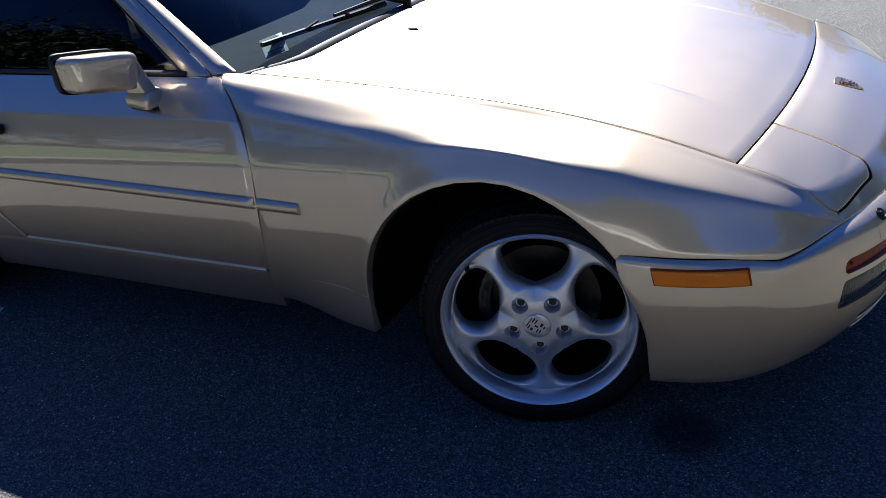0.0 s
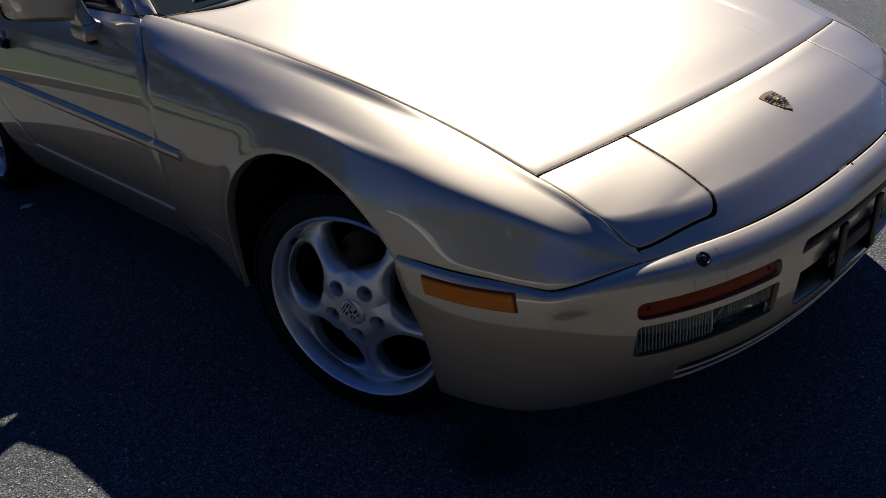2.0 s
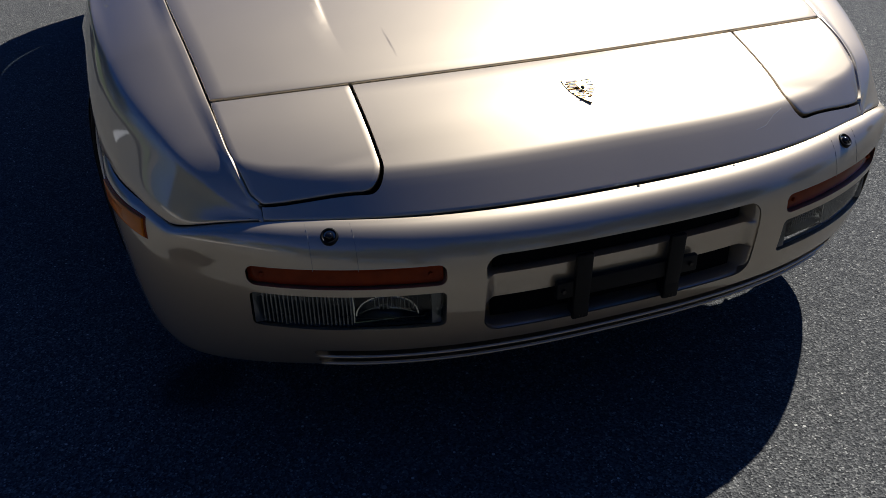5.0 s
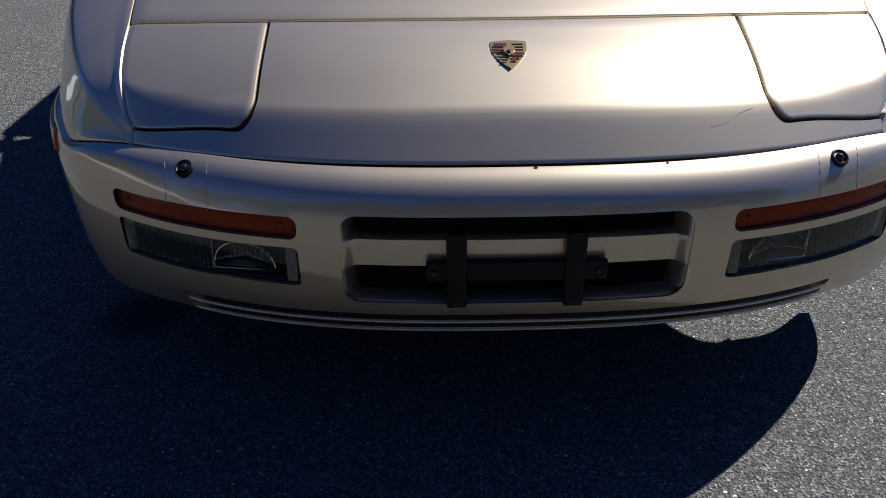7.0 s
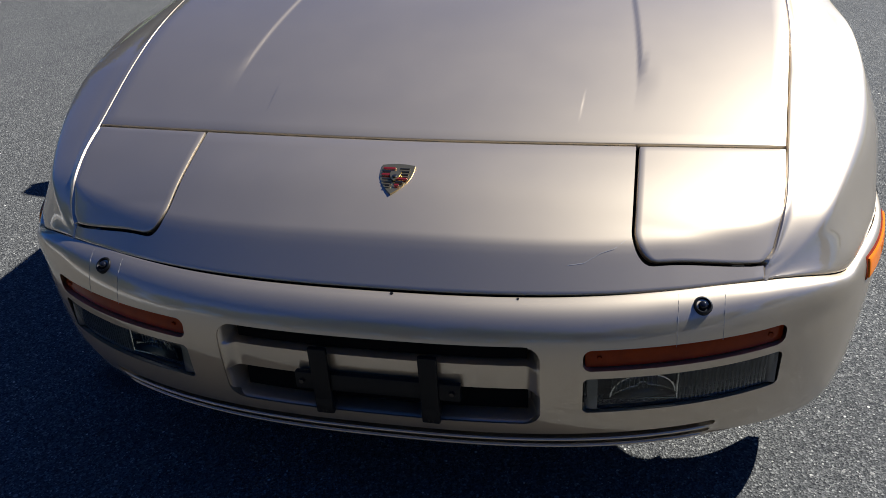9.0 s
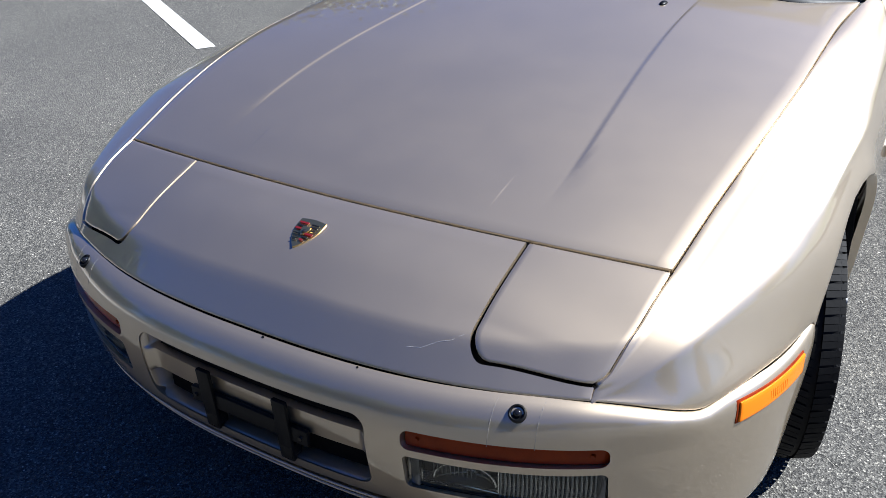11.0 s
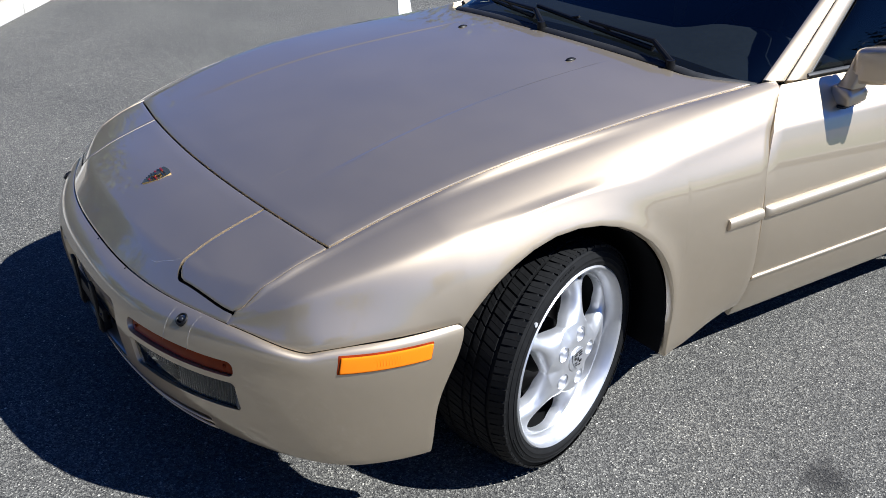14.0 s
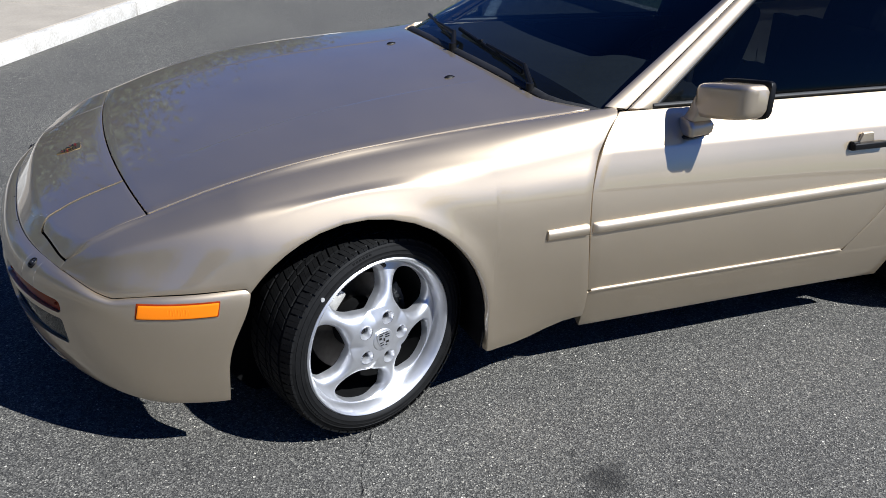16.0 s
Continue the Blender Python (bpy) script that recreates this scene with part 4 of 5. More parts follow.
def spoke_mesh():
    """Five flowing spokes round rounded triangular windows, with five bolt holes, as one casting."""
    v, f = [], []
    r_lo, r_mid, r_hi = 0.098, 0.188, 0.2135
    rows = [0.020, 0.034] + [0.040 + 0.0037 * i for i in range(15)] + [r_lo - 0.003]
    rows += [r_lo + (r_hi - r_lo) * (0.5 - 0.5 * math.cos(math.pi * i / 26)) for i in range(27)] + [0.2175]
    m = 26

    def window(r):
        if r <= r_lo or r >= r_hi:
            return 0.0
        s = (r - r_mid) / ((r_mid - r_lo) if r < r_mid else (r_hi - r_mid))
        return 0.086 * max(0.0, 1 - s * s) ** (0.70 if r < r_mid else 0.40) / r

    def face_x(r):
        # height of the casting's front: a proud hub, from which the spokes fall away into the rim
        return 0.068 - 0.046 * max(0.0, (r - 0.062) / 0.1555) ** 1.25
    holes = [Vector((0.065 * math.cos(2 * math.pi * k / 5), 0.065 * math.sin(2 * math.pi * k / 5))) for k in range(5)]
    for k in range(5):
        mid, at, w = 2 * math.pi * k / 5, len(v), m + 1
        inside = {}
        for r in rows:
            half = math.pi / 5 - window(r)
            near = ease(r_lo - 0.006, r_lo + 0.014, r) * ease(r_hi + 0.003, r_hi - 0.01, r)
            for j in range(w):
                q = 2 * j / m - 1
                a = mid + half * q
                p = Vector((r * math.cos(a), r * math.sin(a)))
                d = p - holes[k]
                if d.length < 0.0195:
                    inside[len(v)] = d.length < 0.0155
                    if d.length >= 0.0155:
                        p = holes[k] + d.normalized() * 0.0195
                dip = ease(0.045, 0.105, r) * ease(r_hi, r_hi - 0.05, r)
                x = face_x(r) - 0.012 * abs(q) ** 4 * near - 0.012 * q * q * dip
                v.append((x, p.x, p.y))
        for i in range(len(rows) - 1):
            for j in range(m):
                a = at + i * w + j
                q = (a, a + 1, a + w + 1, a + w)
                if not any(inside.get(n, False) for n in q):
                    f.append(q)
        ids = [i for i, r in enumerate(rows) if r_lo <= r <= r_hi]
        for j, flip in ((0, False), (m, True)):
            base = len(v)
            for i in ids:
                p = v[at + i * w + j]
                v.append((p[0] - 0.022, p[1] * 0.99, p[2] * 0.99))
            for c in range(len(ids) - 1):
                q = (at + ids[c] * w + j, at + ids[c + 1] * w + j, base + c + 1, base + c)
                f.append(q[::-1] if flip else q)
    return v, f


def rim_barrel():
    outer = [(-0.09, RIM_R - 0.02), (0.082, RIM_R - 0.012), (0.092, RIM_R + 0.002), (0.101, RIM_R + 0.003), (0.1045, RIM_R - 0.001), (0.102, RIM_R - 0.006), (0.099, RIM_R - 0.0085), (0.093, RIM_R - 0.012), (0.086, RIM_R - 0.0155), (0.078, RIM_R - 0.0175), (0.070, 0.2165), (0.056, 0.2160)]
    return revolve(outer, 96)


def build_wheel(side, at, steer, detail=True, spin=0.0):
    """One wheel. Its axle is the local x axis, the outer face towards +x."""
    m = car_m @ Matrix.Translation(at) @ Matrix.Rotation(steer, 4, "Z") @ (Matrix() if side > 0 else Matrix.Rotation(math.pi, 4, "Z")) @ Matrix.Rotation(spin, 4, "X")
    v, f = rim_barrel()
    wheel = mesh_part("wheel", v, f, SILVER, car, "silver five-spoke alloy wheel with low-profile tyre", 40)
    wheel.matrix_basis = m
    fix_normals(wheel)
    # the silver barrel's inside is coloured near-black to stand in for its shade
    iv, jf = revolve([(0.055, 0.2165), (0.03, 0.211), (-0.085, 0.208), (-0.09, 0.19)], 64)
    mesh_part("rim_barrel", iv, jf, GAP, wheel, "inner rim barrel coloured near-black for shade", 30)
    off = Matrix.Translation((0.040, 0, 0))
    v, f = spoke_mesh()
    face = mesh_part("spokes", v, f, SILVER, wheel, "", 45)
    bm = bmesh.new()
    bm.from_mesh(face.data)
    bmesh.ops.remove_doubles(bm, verts=bm.verts[:], dist=2e-5)
    bmesh.ops.recalc_face_normals(bm, faces=bm.faces[:])
    bm.to_mesh(face.data)
    bm.free()
    smooth(face, 45)
    face.matrix_basis = off
    v, f = tyre_mesh()
    tyre = mesh_part("tyre", v, f, RUBBER, wheel, "black tyre with worn siped tread", 35)
    if detail:
        # raised sidewall lettering, as plain bars
        bm = bmesh.new()
        for first, count in ((20, 9), (96, 6), (200, 9), (276, 6)):
            for k in range(count):
                g = radians(first + 2.3 * k)
                box(bm, (0.0022, 0.0065, 0.0065), (TYRE_W / 2 + 0.0012, (RIM_R + 0.0315) * math.cos(g), (RIM_R + 0.0315) * math.sin(g)), Matrix.Rotation(g, 4, "X"))
        tagged(part("sidewall_bars", bm, RUBBER, tyre), kind="stuff")
    v, f = tread_mesh()
    tagged(mesh_part("tread", v, f, RUBBER, wheel, "", 20), kind="stuff")
    for k in range(5):
        a = 2 * math.pi * k / 5
        y, z = 0.065 * math.cos(a), 0.065 * math.sin(a)
        pv, pf = revolve([(0.103, 0.0215), (0.1065, 0.0198), (0.101, 0.0170), (0.082, 0.0138), (0.078, 0.0005)], 24)
        lug = mesh_part("lug_pocket", [(x, yy + y, zz + z) for x, yy, zz in pv], pf, SILVER, wheel, "", 30)
        bm = bmesh.new()
        tube(bm, (0.078, y, z), (0.089, y, z), 0.0105, 0.0095, 6)
        part("lug_nut", bm, STEEL, wheel, "dull metal lug nut")
    cv, cf = revolve([(0.1125, 0.0005), (0.1120, 0.024), (0.1105, 0.031), (0.108, 0.0335), (0.100, 0.035)], 40)
    mesh_part("centre_cap", cv, cf, SILVER, wheel, "silver centre cap with shield emblem", 30)
    bm = bmesh.new()
    shield(bm, 0.022, 0.027, lambda a, c: (0.1140, a, c), 0.0012)
    crest = part("cap_emblem", bm, SILVER, wheel, "dark-figured metal shield emblem")
    marks = [(0.0105, 0.017, 0.013, 0.0035), (0.0105, 0.010, 0.013, 0.0028), (-0.0105, 0.0175, 0.012, 0.003), (-0.0125, 0.009, 0.007, 0.006), (0.010, -0.006, 0.009, 0.006),
             (-0.009, -0.005, 0.010, 0.0028), (-0.007, -0.012, 0.008, 0.0028), (0.006, -0.015, 0.006, 0.003), (0.0, 0.003, 0.004, 0.009), (0.0, 0.0235, 0.026, 0.002)]
    for y, z, w, h in marks:
        bm = bmesh.new()
        box(bm, (0.0014, w, h), (0.1155, y, z))
        part("emblem_mark", bm, BADGE_BLACK, crest)
    bm = bmesh.new()
    tube(bm, (0.062, 0.026, 0.219), (0.092, 0.025, 0.213), 0.0045, 0.006, 10)
    part("valve_stem", bm, TRIM, wheel)
    # brake behind the spokes, which does not show the spin
    dv, df = revolve([(-0.028, 0.075), (-0.028, 0.148), (-0.052, 0.148), (-0.052, 0.075)], 56)
    mesh_part("brake_disc", dv, df, STEEL, wheel, "grey steel brake disc", 30)
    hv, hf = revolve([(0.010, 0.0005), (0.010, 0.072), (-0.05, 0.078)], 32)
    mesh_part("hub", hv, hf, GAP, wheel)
    bm = bmesh.new()
    turned = Matrix.Rotation(-spin, 4, "X")
    for a in range(5):
        g = radians(-14 + 10 * a)
        box(bm, (0.085, 0.032, 0.072), turned @ Vector((-0.040, 0.142 * math.cos(g) * side, 0.142 * math.sin(g))), turned @ Matrix.Rotation(g if side > 0 else math.pi - g, 4, "X"), 0.008, 2)
    cal = part("brake_caliper", bm, CALIPER, wheel, "black brake caliper with pale lettering", 40)
    bm = bmesh.new()
    g = radians(8)
    box(bm, (0.002, 0.007, 0.048), turned @ Vector((0.0035, 0.142 * math.cos(g) * side, 0.142 * math.sin(g))), turned @ Matrix.Rotation(g if side > 0 else math.pi - g, 4, "X"))
    part("pale_lettering", bm, STEEL, cal)
    if side > 0:
        # stand-in knuckle on the sunny side only, coloured pale as if sunlit
        bm = bmesh.new()
        box(bm, (0.06, 0.055, 0.05), turned @ Vector((-0.022, -0.105, 0.105)), turned @ Matrix.Rotation(radians(-40), 4, "X"), 0.012, 2)
        box(bm, (0.05, 0.03, 0.09), turned @ Vector((-0.030, -0.080, 0.080)), turned @ Matrix.Rotation(radians(-40), 4, "X"), 0.010, 2)
        part("steering_knuckle", bm, KNUCKLE, wheel, "cast alloy steering knuckle in a painted-in sunlit tone", 40)
        bm = bmesh.new()
        g = radians(134)
        y, z = 0.262 * math.cos(g), 0.262 * math.sin(g)
        tube(bm, (TYRE_W / 2 + 0.001, y, z), (TYRE_W / 2 + 0.0052, y, z), 0.0058, 0.0058, 16)
        part("balance_dot", bm, STICKER_DOT, wheel, "small white dot on the tyre wall")
    return wheel


def shield(bm, w, h, place, thick):
    """A crest-shaped plate: flat top with a slight peak, sides curving to a point."""
    line = [(-w, h * 0.90), (-w * 0.5, h * 0.97), (0, h), (w * 0.5, h * 0.97), (w, h * 0.90)]
    for k in range(1, 9):
        s = k / 8
        line.append((w * (1 - s ** 2.6) * (1 + 0.06 * math.sin(math.pi * s)), h * (0.90 - 1.90 * s)))
    line += [(-x, z) for x, z in line[-2:4:-1]]
    top = [bm.verts.new(place(x, z)) for x, z in line]
    face = bm.faces.new(top)
    r = bmesh.ops.extrude_face_region(bm, geom=[face])
    n = (Vector(place(0, 1e-3)) - Vector(place(0, 0))).cross(Vector(place(1e-3, 0)) - Vector(place(0, 0))).normalized()
    for x in r["geom"]:
        if isinstance(x, bmesh.types.BMVert):
            x.co += n * thick
    return bm


build_inner()
mirrored(build_door)
mirrored(wing_mirror)
build_cabin()
STEER = radians(17)
build_wheel(1, (0.734, 0.878, 0.295), STEER, spin=radians(3))
build_wheel(-1, (-0.734, 0.790, 0.293), STEER, spin=radians(54))
build_wheel(1, (0.715, REAR_AXLE, 0.295), 0, False, spin=0.4)
build_wheel(-1, (-0.715, REAR_AXLE, 0.295), 0, False, spin=0.7)


# ---- lamps, badge and fittings ----
def face_sheet(name, x0, x1, z0, z1, depth, material, parent, thick=0.006, nx=24, nz=6, bulge=0.0, r=0.012):
    """A piece that follows the bumper's face between two places across and two heights, set back by depth."""
    def fn(u, v):
        x = x0 + (x1 - x0) * u
        z = z1 + (z0 - z1) * v
        return x, bumper_y(x, z) + depth - bulge * math.sin(math.pi * u) ** 0.4 * math.sin(math.pi * v) ** 0.5, z
    return sheet(name, fn, nx, nz, material, parent, thick, flip=True)


def build_front_lamps(side):
    a, b = sorted((side * 0.343, side * 0.649))
    sig = put(face_sheet("turn_signal", a, b, 0.4205, 0.4525, 0.010, AMBER_DEEP, car, 0.004, 28, 6, 0.002))
    tagged(sig, "dark amber turn signal lens")
    face_sheet("amber_reflector", a, b, 0.4205, 0.4525, 0.016, AMBER_DARK, sig, 0.003)
    for x in (a + 0.02, b - 0.02):
        bm = bmesh.new()
        y = bumper_y(x, 0.437) + 0.005
        tube(bm, (x, y, 0.437), (x, y + 0.006, 0.437), 0.004, 0.004, 10)
        part("screw", bm, AMBER_DEEP, sig)
    a, b = sorted((side * 0.342, side * 0.650))
    fog = put(face_sheet("fog_lamp", a, b, 0.3305, 0.4005, 0.046, LAMP_HOUSING, car, 0.004))
    tagged(fog, "clear ribbed lens fog lamp in bumper")
    lens = face_sheet("lens", a, b, 0.3305, 0.4005, 0.008, LENS, fog, 0.004, 30, 6, 0.001)
    # fluted outer half behind the lens, a bright bowl inside
    out = side * 0.63
    for k in range(22):
        x = side * (0.492 + 0.0066 * k)
        bm = bmesh.new()
        y = bumper_y(x, 0.366) + 0.018
        tube(bm, (x, y, 0.333), (x, y, 0.398), 0.0024, 0.0024, 6)
        part("flute", bm, LENS_GREY, fog)
    # half dish over a flat floor, with a bright arched rim
    def dish(u, v):
        a, r = math.pi * u, math.sqrt(1 - 0.97 * v)
        x = side * (0.433 - 0.051 * r * math.cos(a))
        return x, bumper_y(x, 0.37) + 0.020 + 0.024 * v, 0.351 + 0.040 * r * math.sin(a)
    sheet("reflector", dish, 24, 8, REFLECTOR, fog, 0.002, flip=side < 0, inset=0.0005)
    def floor_plate(u, v):
        x = side * (0.372 + 0.114 * u)
        return x, bumper_y(x, 0.34) + 0.012 + 0.03 * v, 0.3495 - 0.004 * (1 - v)
    sheet("reflector_floor", floor_plate, 10, 3, LENS_EDGE, fog, 0.002, flip=side > 0, inset=0.0005)
    bm = bmesh.new()
    for k in range(16):
        p, q = (dish((k + d) / 16, 0) for d in (0, 1))
        tube(bm, (p[0], p[1] - 0.001, p[2]), (q[0], q[1] - 0.001, q[2]), 0.0017, 0.0017, 6)
    part("reflector_rim", bm, REFLECTOR, fog, "bright arched reflector rim")
    for k in range(11):
        x = side * (0.384 + 0.0070 * k)
        bm = bmesh.new()
        y = bumper_y(x, 0.37) + 0.0155
        tube(bm, (x, y, 0.366), (x, y, 0.394), 0.0009, 0.0009, 6)
        part("flute", bm, LENS_GREY, fog)
    bm = bmesh.new()
    x = side * 0.4875
    y = bumper_y(x, 0.366) + 0.020
    tube(bm, (x, y, 0.336), (x, y, 0.398), 0.002, 0.002, 8)
    tube(bm, (x, y, 0.336), (side * 0.375, bumper_y(side * 0.375, 0.34) + 0.02, 0.343), 0.002, 0.002, 8)
    part("divider", bm, REFLECTOR, fog)
    for x in (side * 0.3535, side * 0.640):
        bm = bmesh.new()
        y = bumper_y(x, 0.366) + 0.016
        box(bm, (0.018, 0.012, 0.066), (x, y, 0.3655), None, 0.003)
        part("end_block", bm, LENS_EDGE, fog)
    # dark cavity behind both lamps
    bm = bmesh.new()
    box(bm, (0.34, 0.02, 0.16), (side * 0.497, 0.20, 0.40))
    put(part("lamp_cavity", bm, GAP, car))


LENS_GREY = base_mat("ribbed_clear_glass", (0.20, 0.21, 0.215), 0.16, 0.5, Coat_Weight=0.8)
LENS_EDGE = base_mat("smoky_lens_edge", (0.10, 0.105, 0.105), 0.2, 0.3, Coat_Weight=0.6)


def build_side_marker(side):
    """Orange lens with slanted ends in a thin dark frame, ribbed inside."""
    def place(u, v, grow, out):
        y = 0.374 + (0.184 + 2 * grow) * (u - 0.5) + 0.007 * (0.5 - v)
        z = 0.4725 + 0.030 * (u - 0.5) * 0.2 - (0.031 + 2 * grow) * (v - 0.5)
        return side * (marker_x(y, z) + out), y, z
    us, vs = [0, .02, .05, .1, .2, .35, .5, .65, .8, .9, .95, .98, 1], [0, .1, .25, .5, .75, .9, 1]
    m = put(sheet("side_marker", lambda u, v: place(u, v, 0.0, 0.0062), 0, 0, AMBER, car, 0.010, "bright orange side marker lamp", flip=side > 0, us=us, vs=vs))
    sheet("bezel", lambda u, v: place(u, v, 0.0034, 0.0022), 0, 0, AMBER_DEEP, m, 0.008, flip=side > 0, us=us, vs=vs)
    for k in range(9):
        bm = bmesh.new()
        y = 0.350 + 0.0060 * k
        a, c = Vector((side * (marker_x(y, 0.481) + 0.0056), y, 0.481)), Vector((side * (marker_x(y, 0.464) + 0.0056), y, 0.464))
        tube(bm, a, c, 0.0011, 0.0011, 6)
        part("lens_rib", bm, AMBER, m)


def marker_x(y, z):
    """Half width of the bumper's flank."""
    lo, hi = 0.0, 1.0
    for _ in range(20):
        m = (lo + hi) / 2
        if B_Z(m) + (seam_side(y) - 0.522) * max(0, 1 - m / 0.4) > z:
            lo = m
        else:
            hi = m
    a, b = B_A(lo), B_B(lo)
    return a * max(0.0, 1 - ((0.6 - y) / b) ** NS) ** (1 / NS)


def build_recess():
    """Dark plate recess with a painted band across it, and the bare black plate bracket. Near-black sheets stand in for
    its shade.
    """
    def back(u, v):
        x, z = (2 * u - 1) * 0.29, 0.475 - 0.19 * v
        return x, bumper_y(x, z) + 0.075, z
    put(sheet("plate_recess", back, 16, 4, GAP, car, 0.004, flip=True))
    # painted pan: a proud band between two sunk slots, its ends rounding out to the bumper's face
    def pan(u, v):
        x, z = (2 * u - 1) * 0.2725, 0.462 - 0.161 * v
        slots = 0.055 * (ease(0.0, 0.05, v) - ease(0.25, 0.30, v)) + 0.055 * (ease(0.60, 0.65, v) - ease(0.93, 1.0, v)) + 0.018 * ease(0.25, 0.30, v) * (1 - ease(0.60, 0.65, v))
        return x, bumper_y(x, z) + 0.004 + max(slots, 0.0) * ease(0.2725, 0.248, abs(x)), z
    xs = [0, .006, .012, .02, .03, .04, .05, .06]
    us = xs + [0.1 + 0.05 * k for k in range(17)] + [1 - x for x in reversed(xs)]
    vs = [0, .012, .025, .038, .05, .10, .18, .25, .2625, .275, .2875, .30, .35, .45, .55, .60, .6125, .625, .6375, .65, .75, .88, .93, .95, .97, .985, 1]
    put(sheet("recess_pan", pan, 0, 0, PAINT, car, 0.004, flip=True, us=us, vs=vs))
    # near-black sheets in both slots put the shade of their depth into colour
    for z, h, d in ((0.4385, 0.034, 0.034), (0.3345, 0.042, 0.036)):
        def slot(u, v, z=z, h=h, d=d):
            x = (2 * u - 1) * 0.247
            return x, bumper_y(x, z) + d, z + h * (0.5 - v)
        put(sheet("slot_shade", slot, 20, 2, GAP, car, 0.004, flip=True))
    # two thin ridges along the lower lip
    for z, w in ((0.2540, 0.556), (0.2300, 0.550)):
        def ridge(u, v, z=z, w=w):
            x, a = (2 * u - 1) * w, math.pi * (v - 0.5)
            return x, bumper_y(x, z) - 0.0035 * math.cos(a) * min(1.0, 40 * (1 - abs(2 * u - 1)) + 0.1), z - 0.0032 * math.sin(a)
        put(sheet("lip_ridge", ridge, 60, 6, PAINT, car, 0.002, flip=True))
    bracket = new("plate_bracket")
    bracket.parent = car
    bracket.matrix_basis = car_m
    tagged(bracket, "bare black number plate bracket")
    for x in (-0.0925, 0.0925):
        bm = bmesh.new()
        box(bm, (0.032, 0.010, 0.138), (x, -0.036, 0.366), Matrix.Rotation(radians(4), 4, "X"), 0.004)
        box(bm, (0.030, 0.030, 0.030), (x, -0.024, 0.318), None, 0.005)
        strap = part("strap", bm, TRIM, bracket)
        for z in (0.420, 0.306):
            bm = bmesh.new()
            for dx in (-0.003, 0.003):
                box(bm, (0.0022, 0.004, 0.009), (x + dx, -0.0425 + (0.42 - z) * 0.05, z), None, 0.0005)
            part("clip", bm, STEEL, strap)
    bm = bmesh.new()
    box(bm, (0.285, 0.012, 0.034), (0.002, -0.029, 0.362), None, 0.004)
    bar = part("crossbar", bm, TRIM, bracket)
    for x in (-0.128, 0.130):
        bm = bmesh.new()
        tube(bm, (x, -0.035, 0.362), (x, -0.039, 0.362), 0.005, 0.004, 10)
        part("screw", bm, STEEL, bar)


def build_nozzle(side):
    x = side * 0.515
    c = Vector((x, bumper_y(x, 0.507) - 0.5 * shoulder(x), 0.507))
    n = Vector((side * 0.18, -0.60, 0.78)).normalized()
    place = Matrix.Translation(c) @ n.to_track_quat("X", "Z").to_matrix().to_4x4()

    def turned(name, profile, material, parent, label=""):
        v, f = revolve(profile, 28)
        ob = mesh_part(name, [place @ Vector(p) for p in v], f, material, parent, label, 40)
        fix_normals(ob)
        return ob
    # a rounded collar, sunk in the middle, and the ball of the jet in it
    noz = put(turned("washer_nozzle", [(-0.010, 0.0150), (0.0025, 0.0152), (0.0050, 0.0140), (0.0056, 0.0122), (0.0044, 0.0105), (0.0012, 0.0096), (0.0008, 0.0004)], TRIM, car, "round black headlight washer nozzle"))
    turned("jet", [(0.0010, 0.0074), (0.0050, 0.0066), (0.0078, 0.0044), (0.0088, 0.0020), (0.0089, 0.0004)], GLOSS_BLACK, noz)


def build_hood_jet(side):
    x, y = side * 0.274, 1.325
    bm = bmesh.new()
    bmesh.ops.create_uvsphere(bm, u_segments=16, v_segments=10, radius=1.0, matrix=Matrix.Translation((x, y, top_z(x, y) + 0.001)) @ Matrix.Diagonal((0.010, 0.019, 0.008, 1)))
    put(part("washer_jet", bm, TRIM, car, "small black washer jet on the hood"))


